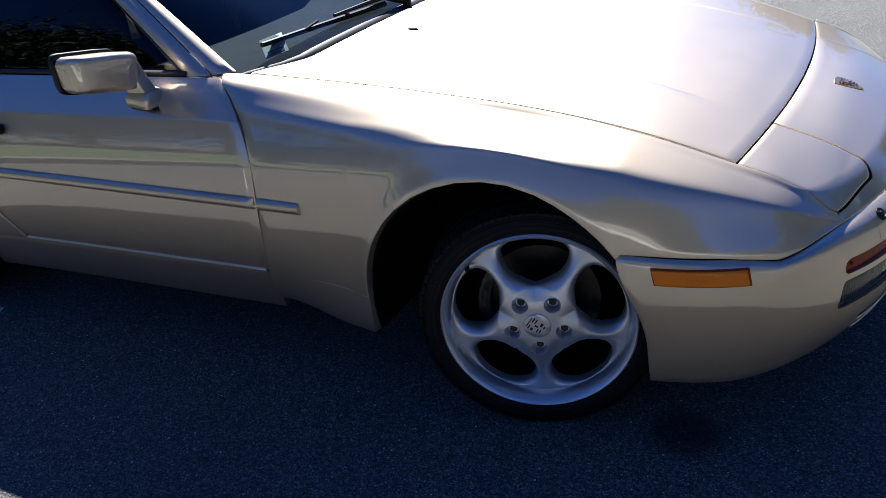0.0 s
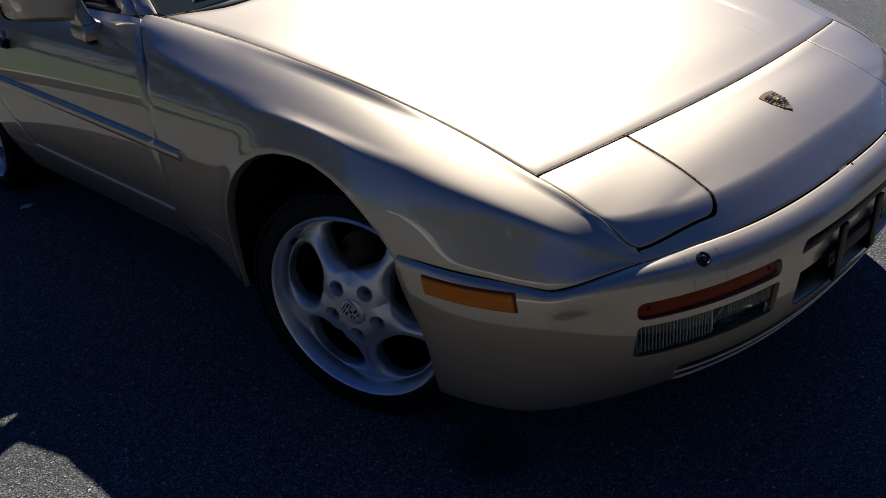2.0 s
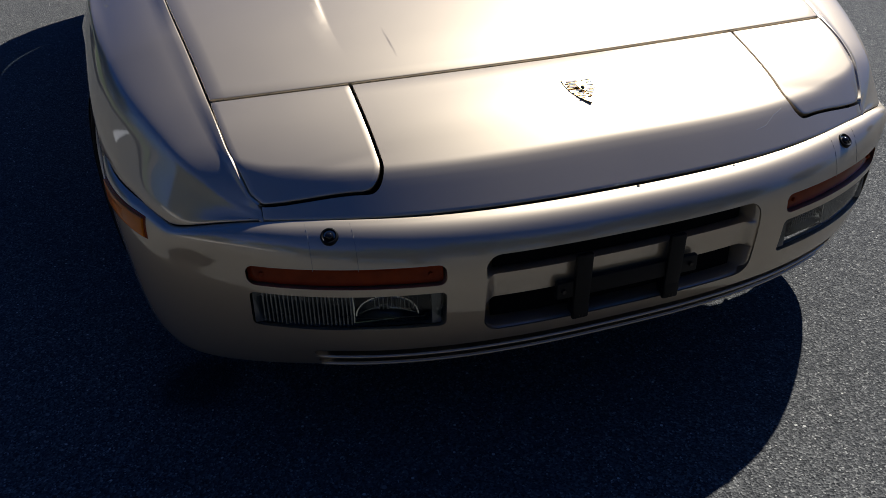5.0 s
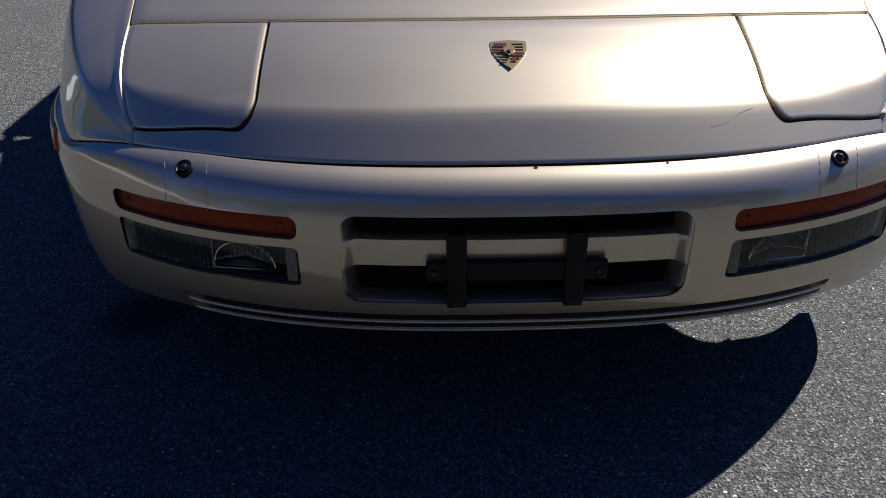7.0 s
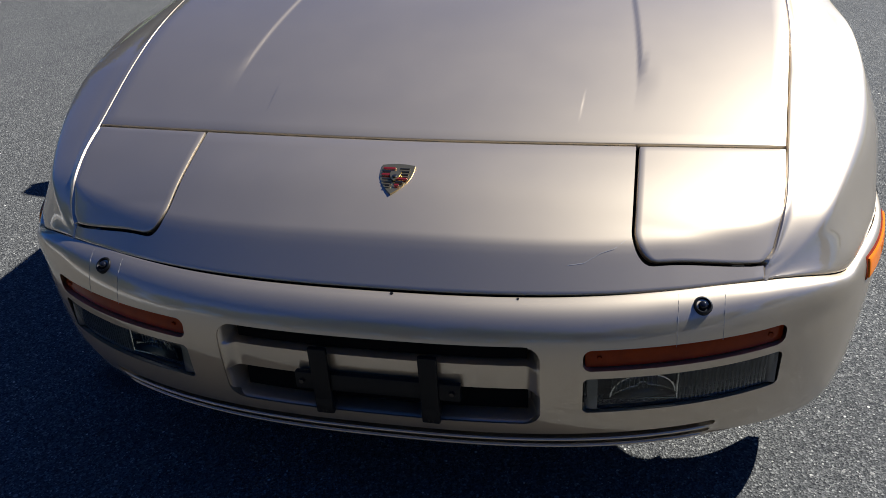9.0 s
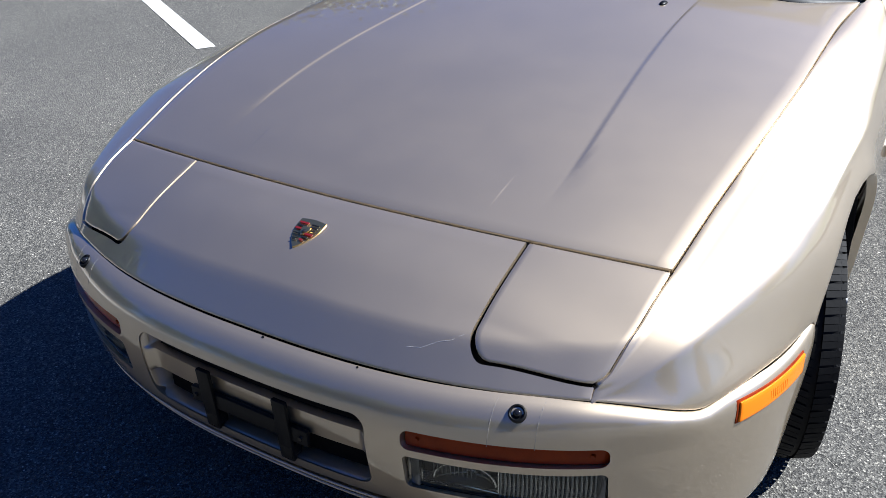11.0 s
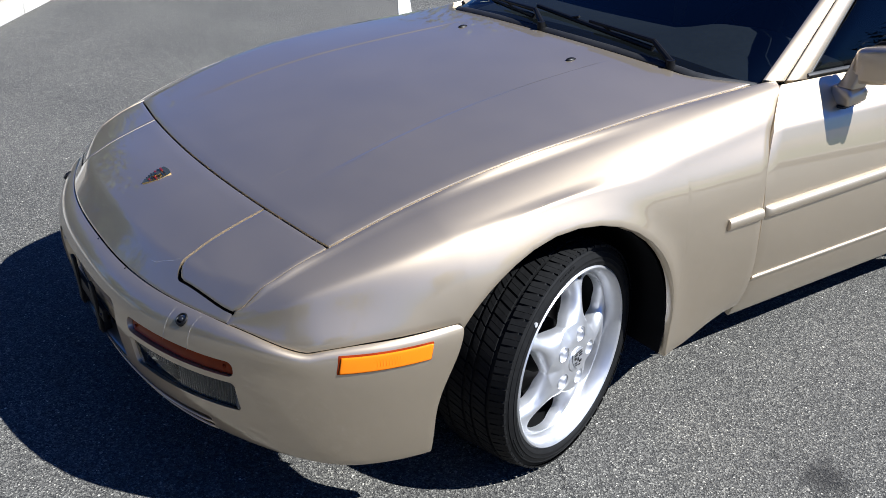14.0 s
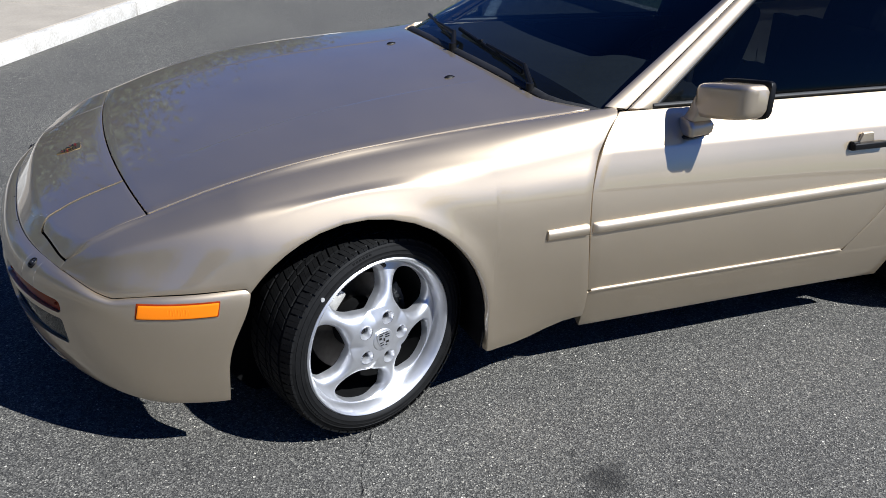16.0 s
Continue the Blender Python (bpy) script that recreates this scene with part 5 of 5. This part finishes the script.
def build_badge():
    slope = math.atan2(top_z(0, 0.20) - top_z(0, 0.16), 0.04)
    def place(lift, cx=0.0, cz=0.0, k=1.0):
        return lambda a, b: (-(a * k + cx), 0.174 + 1.12 * (b * k + cz) * math.cos(slope), top_z(0, 0.174) + 1.12 * (b * k + cz) * math.sin(slope) + lift)
    bm = bmesh.new()
    shield(bm, 0.0290, 0.034, place(0.001), -0.003)
    badge = put(part("hood_badge", bm, GOLD, car, "gold shield badge with red and black bands", 30))
    def band(x0, x1, z0, z1, mat, name):
        bm = bmesh.new()
        p = place(0.0046)
        low = [bm.verts.new(p(x, z)) for x, z in ((x0, z0), (x1, z0), (x1, z1), (x0, z1))]
        bm.faces.new(low)
        r = bmesh.ops.extrude_face_region(bm, geom=bm.faces[:])
        for g in r["geom"]:
            if isinstance(g, bmesh.types.BMVert):
                g.co.z -= 0.0014
        part(name, bm, mat, badge)
    for i, z in enumerate((0.0195, 0.0125, 0.0055)):
        band(0.003, 0.0245, z - 0.0019, z + 0.0019, BADGE_RED if i != 1 else BADGE_BLACK, "band")
    for i, z in enumerate((-0.0035, -0.0105, -0.0175)):
        band(-0.023 + 0.006 * i, -0.003, z - 0.0019, z + 0.0019, BADGE_RED if i != 1 else BADGE_BLACK, "band")
    for i, z in enumerate((0.019, 0.012, 0.005)):
        band(-0.023, -0.005, z - 0.0009, z + 0.0009, BADGE_BLACK, "dash")
    for i, z in enumerate((-0.005, -0.012, -0.019)):
        band(0.004, 0.021 - 0.004 * i, z - 0.0009, z + 0.0009, BADGE_BLACK, "dash")
    bm = bmesh.new()
    shield(bm, 0.0092, 0.0108, place(0.0056, 0, 0.001), -0.002)
    crest = part("small_shield", bm, GOLD, badge)
    bm = bmesh.new()
    bmesh.ops.create_uvsphere(bm, u_segments=10, v_segments=6, radius=1.0, matrix=Matrix.Translation(place(0.006, 0, 0.001)(0, 0)) @ Matrix.Diagonal((0.0045, 0.006, 0.001, 1)))
    part("dark_figure", bm, BADGE_BLACK, crest)


def screen_point(x, v, lift):
    s = x / 0.705
    lo = ws_base(x)
    hi = Vector((s * 0.565, 2.135 + 0.055 * s * s, 1.222 - 0.022 * s * s))
    p = lo.lerp(hi, v)
    return p + Vector((0, -0.53, 0.85)) * (lift + 0.012 * math.sin(math.pi * v) * 0.85)


def build_wiper(px, reach, tip):
    """px: where the arm is pivoted; the blade lies along the foot of the glass."""
    pivot = Vector((px, hood_rear(px) + 0.020, top_z(px, 1.46) + 0.010))
    elbow = screen_point(px + (reach - px) * 0.25, 0.055, 0.030)
    mid = screen_point(reach, 0.075, 0.026)
    bm = bmesh.new()
    tube(bm, pivot - Vector((0, 0, 0.02)), pivot + Vector((0, -0.004, 0.018)), 0.016, 0.012, 16)
    tube(bm, pivot + Vector((0, 0, 0.008)), elbow, 0.011, 0.008, 10)
    tube(bm, elbow, mid, 0.008, 0.005, 10)
    wiper = put(part("wiper", bm, TRIM, car, "black windscreen wiper parked at the glass foot"))
    bm = bmesh.new()
    a, b = screen_point(px * 0.75 + reach * 0.25, 0.035, 0.014), screen_point(tip, 0.105, 0.014)
    tube(bm, a, b, 0.0085, 0.0075, 8)
    for k in (0.3, 0.7):
        q = a.lerp(b, k)
        tube(bm, q, q.lerp(mid, 0.5) + Vector((0, 0, 0.008)), 0.004, 0.004, 6)
    part("wiper_blade", bm, TRIM, wiper)


mirrored(build_front_lamps)
mirrored(build_side_marker)
build_recess()
mirrored(build_nozzle)
mirrored(build_hood_jet)
build_badge()
build_wiper(0.50, 0.13, -0.16)
build_wiper(-0.04, -0.36, -0.62)


def build_sticker():
    """A small white inspection sticker with a dark figure, inside the glass at the car's right."""
    o, ux = screen_point(-0.625, 0.055, -0.006), (screen_point(-0.555, 0.055, -0.006) - screen_point(-0.625, 0.055, -0.006))
    uy = (screen_point(-0.60, 0.16, -0.006) - o)
    ux, uy = ux.normalized(), uy.normalized()
    n = ux.cross(uy).normalized()
    def plate(name, x0, y0, w, h, lift, mat, parent):
        bm = bmesh.new()
        box(bm, (w, h, 0.0006), (0, 0, 0))
        m = Matrix((ux, uy, n)).transposed().to_4x4()
        m.translation = o + ux * x0 + uy * y0 + n * lift
        bm.transform(m)
        return part(name, bm, mat, parent)
    st = put(plate("inspection_sticker", 0.035, 0.035, 0.07, 0.07, 0, STICKER, car))
    tagged(st, "small white inspection sticker inside windscreen")
    txt = bpy.data.curves.new("figure", "FONT")
    txt.body, txt.size, txt.align_x, txt.align_y = "5", 0.035, "CENTER", "CENTER"
    tmp = new("figure", txt)
    bpy.context.view_layer.update()
    me = bpy.data.meshes.new_from_object(tmp.evaluated_get(bpy.context.evaluated_depsgraph_get()))
    bpy.data.objects.remove(tmp)
    m = Matrix((ux, uy, n)).transposed().to_4x4()
    m.translation = o + ux * 0.035 + uy * 0.045 + n * 0.0009
    me.transform(m)
    me.materials.clear()
    me.materials.append(INK)
    fig = new("figure", me)
    fig.parent = st
    for y in (0.008, 0.018, 0.060):
        plate("print_line", 0.035, y, 0.05, 0.004, 0.0009, INK, st)


STICKER = grained("sticker_paper", (0.72, 0.75, 0.72), (0.62, 0.66, 0.63), 40, 0.6)
INK = base_mat("dark_green_ink", (0.02, 0.08, 0.05), 0.6)
build_sticker()


def flat_patch(name, outline, lift, material, label, category):
    bm = bmesh.new()
    low = [bm.verts.new((x, y, lift)) for x, y in outline]
    bm.faces.new(low)
    return tagged(part(name, bm, material, None), label, category, "", "structure")


# ---- the car park ----
def build_kerb():
    """White-painted kerb with a pavement behind it, running away beyond the car's right side."""
    a = Vector((-4.10, -0.28, 0))
    d = Vector((-0.865, 0.495, 0)).normalized()
    n = Vector((-d.y, d.x, 0))
    if n.y > 0:
        n = -n
    line = [a - d * 0.0, a + d * 30]
    seg = 2.4
    for k in range(12):
        bm = bmesh.new()
        p = a + d * (k * seg)
        turn = Matrix.Rotation(math.atan2(d.y, d.x), 4, "Z")
        box(bm, (seg - 0.012, 0.11, 0.20), p + d * seg / 2 + n * 0.055 + Vector((0, 0, 0.025)), turn, 0.018, 2)
        tagged(part("kerb", bm, KERB, None), "white painted concrete kerb with worn edge", "kerb", "kerb stones", "structure")
    # the rounded end of the kerb
    centre = a + n * 1.0
    for k in range(5):
        bm = bmesh.new()
        rows = []
        for i in range(5):
            an = (k + i / 4 * 0.985) / 5 * math.pi / 2
            u = -n * math.cos(an) - d * math.sin(an)
            rows.append([bm.verts.new(centre + u * r + Vector((0, 0, z))) for r, z in ((1.0, -0.05), (1.0, 0.11), (0.982, 0.125), (0.87, 0.125), (0.87, -0.05))])
        for p, q in zip(rows[:-1], rows[1:]):
            for i in range(4):
                bm.faces.new((p[i], p[i + 1], q[i + 1], q[i]))
        bm.faces.new(rows[0])
        bm.faces.new(rows[-1])
        tagged(part("kerb", bm, KERB, None), "white painted concrete kerb with worn edge", "kerb", "kerb stones", "structure")
    # the straight kerb past the bend, and the pavement that both enclose
    turn, out = Matrix.Rotation(math.atan2(d.y, d.x), 4, "Z"), centre - d
    for k in range(4):
        bm = bmesh.new()
        box(bm, (0.11, seg - 0.012, 0.20), out + n * (seg * (k + 0.5) + 0.006) + d * 0.055 + Vector((0, 0, 0.025)), turn, 0.018, 2)
        tagged(part("kerb", bm, KERB, None), "white painted concrete kerb with worn edge", "kerb", "kerb stones", "structure")
    slabs = [(k * 2.0, 2.0, 0.115 + 1.5 * row, 1.5) for k in range(12) for row in range(2)] + [(-0.885, 0.885, 1.0, 2.115)]
    for s, w, r, h in slabs:
        bm = bmesh.new()
        box(bm, (w - 0.015, h - 0.015, 0.10), a + d * (s + w / 2) + n * (r + h / 2) + Vector((0, 0, 0.072)), turn, 0.008, 1)
        tagged(part("pavement", bm, WALK, None), "tan concrete pavement slab behind the kerb", "pavement", "pavement slabs", "structure")
    bm = bmesh.new()
    rim = [centre + (-n * math.cos(math.pi / 2 * i / 12) - d * math.sin(math.pi / 2 * i / 12)) * 0.88 for i in range(13)] + [centre]
    low, top = [bm.verts.new(p + Vector((0, 0, 0.02))) for p in rim], [bm.verts.new(p + Vector((0, 0, 0.122))) for p in rim]
    bm.faces.new(top)
    for i in range(14):
        bm.faces.new((low[i], low[(i + 1) % 14], top[(i + 1) % 14], top[i]))
    tagged(part("pavement", bm, WALK, None), "tan concrete pavement slab behind the kerb", "pavement", "pavement slabs", "structure")


def build_back_kerb():
    for k in range(9):
        bm = bmesh.new()
        box(bm, (2.38, 0.16, 0.20), (-9.5 + 2.4 * k, 5.86, 0.05), None, 0.015, 2)
        tagged(part("kerb", bm, WALK, None), "plain concrete kerb behind the parking bay", "kerb", "rear kerb stones", "structure")
    bm = bmesh.new()
    box(bm, (60, 5.0, 0.12), (0, 8.45, 0.08))
    tagged(part("verge", bm, GRASS, None), "mown grass verge behind the kerb", "grass", "", "structure")


build_kerb()
build_back_kerb()
flat_patch("painted_line", [(-3.05, 2.764), (-2.99, 2.865), (-7.24, 5.36), (-7.30, 5.259)], 0.004, LINE, "worn white painted parking line on asphalt", "line")


def litter():
    bm = bmesh.new()
    rnd = random.Random(8)
    ring = [bm.verts.new((-0.838 + 0.032 * rnd.uniform(0.7, 1.2) * math.cos(a), 2.90 + 0.026 * rnd.uniform(0.7, 1.2) * math.sin(a), 0.004 + rnd.uniform(0, 0.006))) for a in (2 * math.pi * k / 11 for k in range(11))]
    top = bm.verts.new((-0.838, 2.90, 0.014))
    for i in range(11):
        bm.faces.new((ring[i], ring[(i + 1) % 11], top))
    bm.faces.new(ring[::-1])
    tagged(part("paper_scrap", bm, STICKER, None), "crumpled pale paper scrap on the asphalt", "litter")


litter()


def tree_meshes(seed):
    rnd = random.Random(seed)
    bm = bmesh.new()
    tube(bm, (0, 0, -0.2), (0.1, 0, 3.2), 0.24, 0.15, 10)
    tips = []
    for k in range(9):
        a, z = rnd.uniform(0, 6.28), rnd.uniform(2.2, 3.3)
        e = Vector((math.cos(a) * rnd.uniform(1.2, 2.4), math.sin(a) * rnd.uniform(1.2, 2.4), z + rnd.uniform(1.2, 3.6)))
        tube(bm, (0.08, 0, z), e, 0.09, 0.03, 6)
        tips.append(e)
    trunk = bpy.data.meshes.new("trunk")
    bm.to_mesh(trunk)
    bm.free()
    trunk.materials.append(BARK)
    v, f = [], []
    for k in range(6500):
        c = rnd.choice(tips) * rnd.uniform(0.75, 1.05) + Vector((rnd.gauss(0, 0.8), rnd.gauss(0, 0.8), rnd.gauss(0.0, 0.8) - abs(rnd.gauss(0, 1.3))))
        s = rnd.uniform(0.09, 0.2)
        q = Euler((rnd.uniform(0, 6.3), rnd.uniform(0, 6.3), rnd.uniform(0, 6.3))).to_matrix()
        i = len(v)
        v += [c + q @ Vector(p) * s for p in ((-1, 0, 0), (0, -0.5, 0.1), (1, 0, 0), (0, 0.5, 0.1))]
        f.append((i, i + 1, i + 2, i + 3))
    crown_me = bpy.data.meshes.new("crown")
    crown_me.from_pydata([tuple(p) for p in v], [], f)
    crown_me.materials.append(LEAF)
    return trunk, crown_me


def plant_trees():
    kinds = [tree_meshes(s) for s in (5, 9)]
    # all trees stand out of view and show only as reflections in the car
    spots = [(-24, -10, 1.1), (-23, -4, 0.95), (-24, 1, 0.9), (-27, 5, 0.95), (-15, 14, 1.0), (-11, 17, 1.1), (-16, 20, 1.2), (-8, 21, 1.0), (-3, 28, 1.0), (6, 32, 1.1), (14, 29, 1.0), (30, 14, 1.1), (33, 0, 1.0), (30, -14, 1.2), (24, -24, 1.4)]
    # the row at negative y is invented, to block low sky and shape reflections
    spots += [(-19, -4, 1.25), (-22, -8, 1.0), (-19, -15, 1.0), (-14, -18, 1.0), (-9, -18, 1.0), (-4, -19, 1.2), (1, -17, 1.1), (6, -19, 1.2), (11, -18, 1.2), (17, -20, 1.3)]
    rnd = random.Random(2)
    for k, (x, y, size) in enumerate(spots):
        trunk, leaves = kinds[k % 2]
        t = thing("tree", Matrix.Translation((x, y, 0)) @ Matrix.Rotation(rnd.uniform(0, 6), 4, "Z") @ Matrix.Scale(size * rnd.uniform(0.9, 1.1), 4), "leafy green tree out of view, added for reflections and shade", "tree", "trees round the car park")
        for name, me in (("trunk", trunk), ("crown", leaves)):
            o = new(name, me)
            o.parent = t


plant_trees()


# ---- wear and small marks ----
def chip(x, y, z, r, seed):
    """A small dark stone chip in the paint."""
    rnd = random.Random(seed)
    bm = bmesh.new()
    ring = [(r * rnd.uniform(0.5, 1.3) * math.cos(a), r * rnd.uniform(0.5, 1.3) * math.sin(a)) for a in (2 * math.pi * k / 9 for k in range(9))]
    n = Vector((0, -0.55, 0.83))
    u, w = Vector((1, 0, 0)), n.cross(Vector((1, 0, 0)))
    low = [bm.verts.new(Vector((x, y, z)) + u * a + w * c - n * 0.002) for a, c in ring]
    top = [bm.verts.new(Vector((x, y, z)) + u * a + w * c + n * 0.0010) for a, c in ring]
    bm.faces.new(top)
    for i in range(9):
        bm.faces.new((low[i], low[(i + 1) % 9], top[(i + 1) % 9], top[i]))
    put(part("paint_chip", bm, TRIM, car, "dark stone chip in the paint"))


for i, (x, z) in enumerate(((0.029, 0.5200), (0.232, 0.5200), (0.604, 0.5190))):
    chip(x, bumper_y(x, z) - 0.8 * shoulder(x), z, 0.0028, 20 + i)


def scratch(name, places, width, material, label):
    """A hair-thin mark laid along places on the skin."""
    bm = bmesh.new()
    for a, c in zip(places[:-1], places[1:]):
        tube(bm, a, c, width, width, 5)
    put(part(name, bm, material, car, label))


SCUFF = grained("pale_scuff", (0.62, 0.60, 0.56), (0.45, 0.43, 0.40), 80, 0.8)


def on_fender(y, z):
    x = fender_point(y, fender_low(y, z))[0]
    d = math.hypot((y - 0.855) / 0.372, max(z - 0.29, 0.0) / 0.377) - 1
    return Vector((-(x + (0.003 + 0.009 * ease(0.75, 1.2, y)) * math.exp(-(d / 0.085) ** 2)), y, z))


def on_bumper(x, v):
    lo, hi = 0.0, 1.0
    for _ in range(22):
        m = (lo + hi) / 2
        if bumper_point(m, v)[0] < abs(x):
            lo = m
        else:
            hi = m
    return Vector(bumper_point(math.copysign(lo, x), v))


SEAM_LINE = grained("grey_seam", (0.30, 0.28, 0.25), (0.18, 0.17, 0.15), 80, 0.8)
for side in (1, -1):
    for x in (0.478, 0.549):
        scratch("cover_seam", [on_bumper(side * (x + 0.004 * v), v) for v in (0.02, 0.06, 0.10, 0.15, 0.20, 0.25, 0.29)], 0.0004, SEAM_LINE, "hairline seam of the washer nozzle cover")


for y0, z0, y1, z1 in ((1.42, 0.327, 1.32, 0.322), (1.32, 0.322, 1.263, 0.311), (1.263, 0.311, 1.21, 0.315)):
    scratch("scratch", [on_fender(y0 + (y1 - y0) * k / 6, z0 + (z1 - z0) * k / 6) for k in range(7)], 0.0006, SCUFF, "thin pale scratch on the fender")
scratch("scratch", [Vector((x, y, top_z(x, y))) for x, y in ((0.305, 0.058), (0.33, 0.064), (0.355, 0.078), (0.375, 0.086), (0.392, 0.100))], 0.00032, SCUFF, "thin pale scratch across the nose")


def crack(places, seed):
    """A narrow jagged crack in the asphalt."""
    rnd = random.Random(seed)
    pts = []
    for (ax, ay), (cx, cy) in zip(places[:-1], places[1:]):
        k = max(2, int(math.hypot(cx - ax, cy - ay) / 0.02))
        pts += [(ax + (cx - ax) * i / k + rnd.uniform(-0.005, 0.005), ay + (cy - ay) * i / k + rnd.uniform(-0.005, 0.005), rnd.uniform(0.0003, 0.0011)) for i in range(k)]
    bm = bmesh.new()
    left = [bm.verts.new((x, y - w, 0.003)) for x, y, w in pts]
    right = [bm.verts.new((x, y + w, 0.003)) for x, y, w in pts]
    for i in range(len(pts) - 1):
        bm.faces.new((left[i], left[i + 1], right[i + 1], right[i]))
    tagged(part("crack", bm, GAP, None), "narrow dark crack in the asphalt", "crack", "", "structure")


crack([(0.68, 1.14), (0.75, 0.99), (0.80, 0.90), (0.93, 0.825), (1.02, 0.788), (1.30, 0.72), (1.8, 0.66), (2.6, 0.50)], 3)
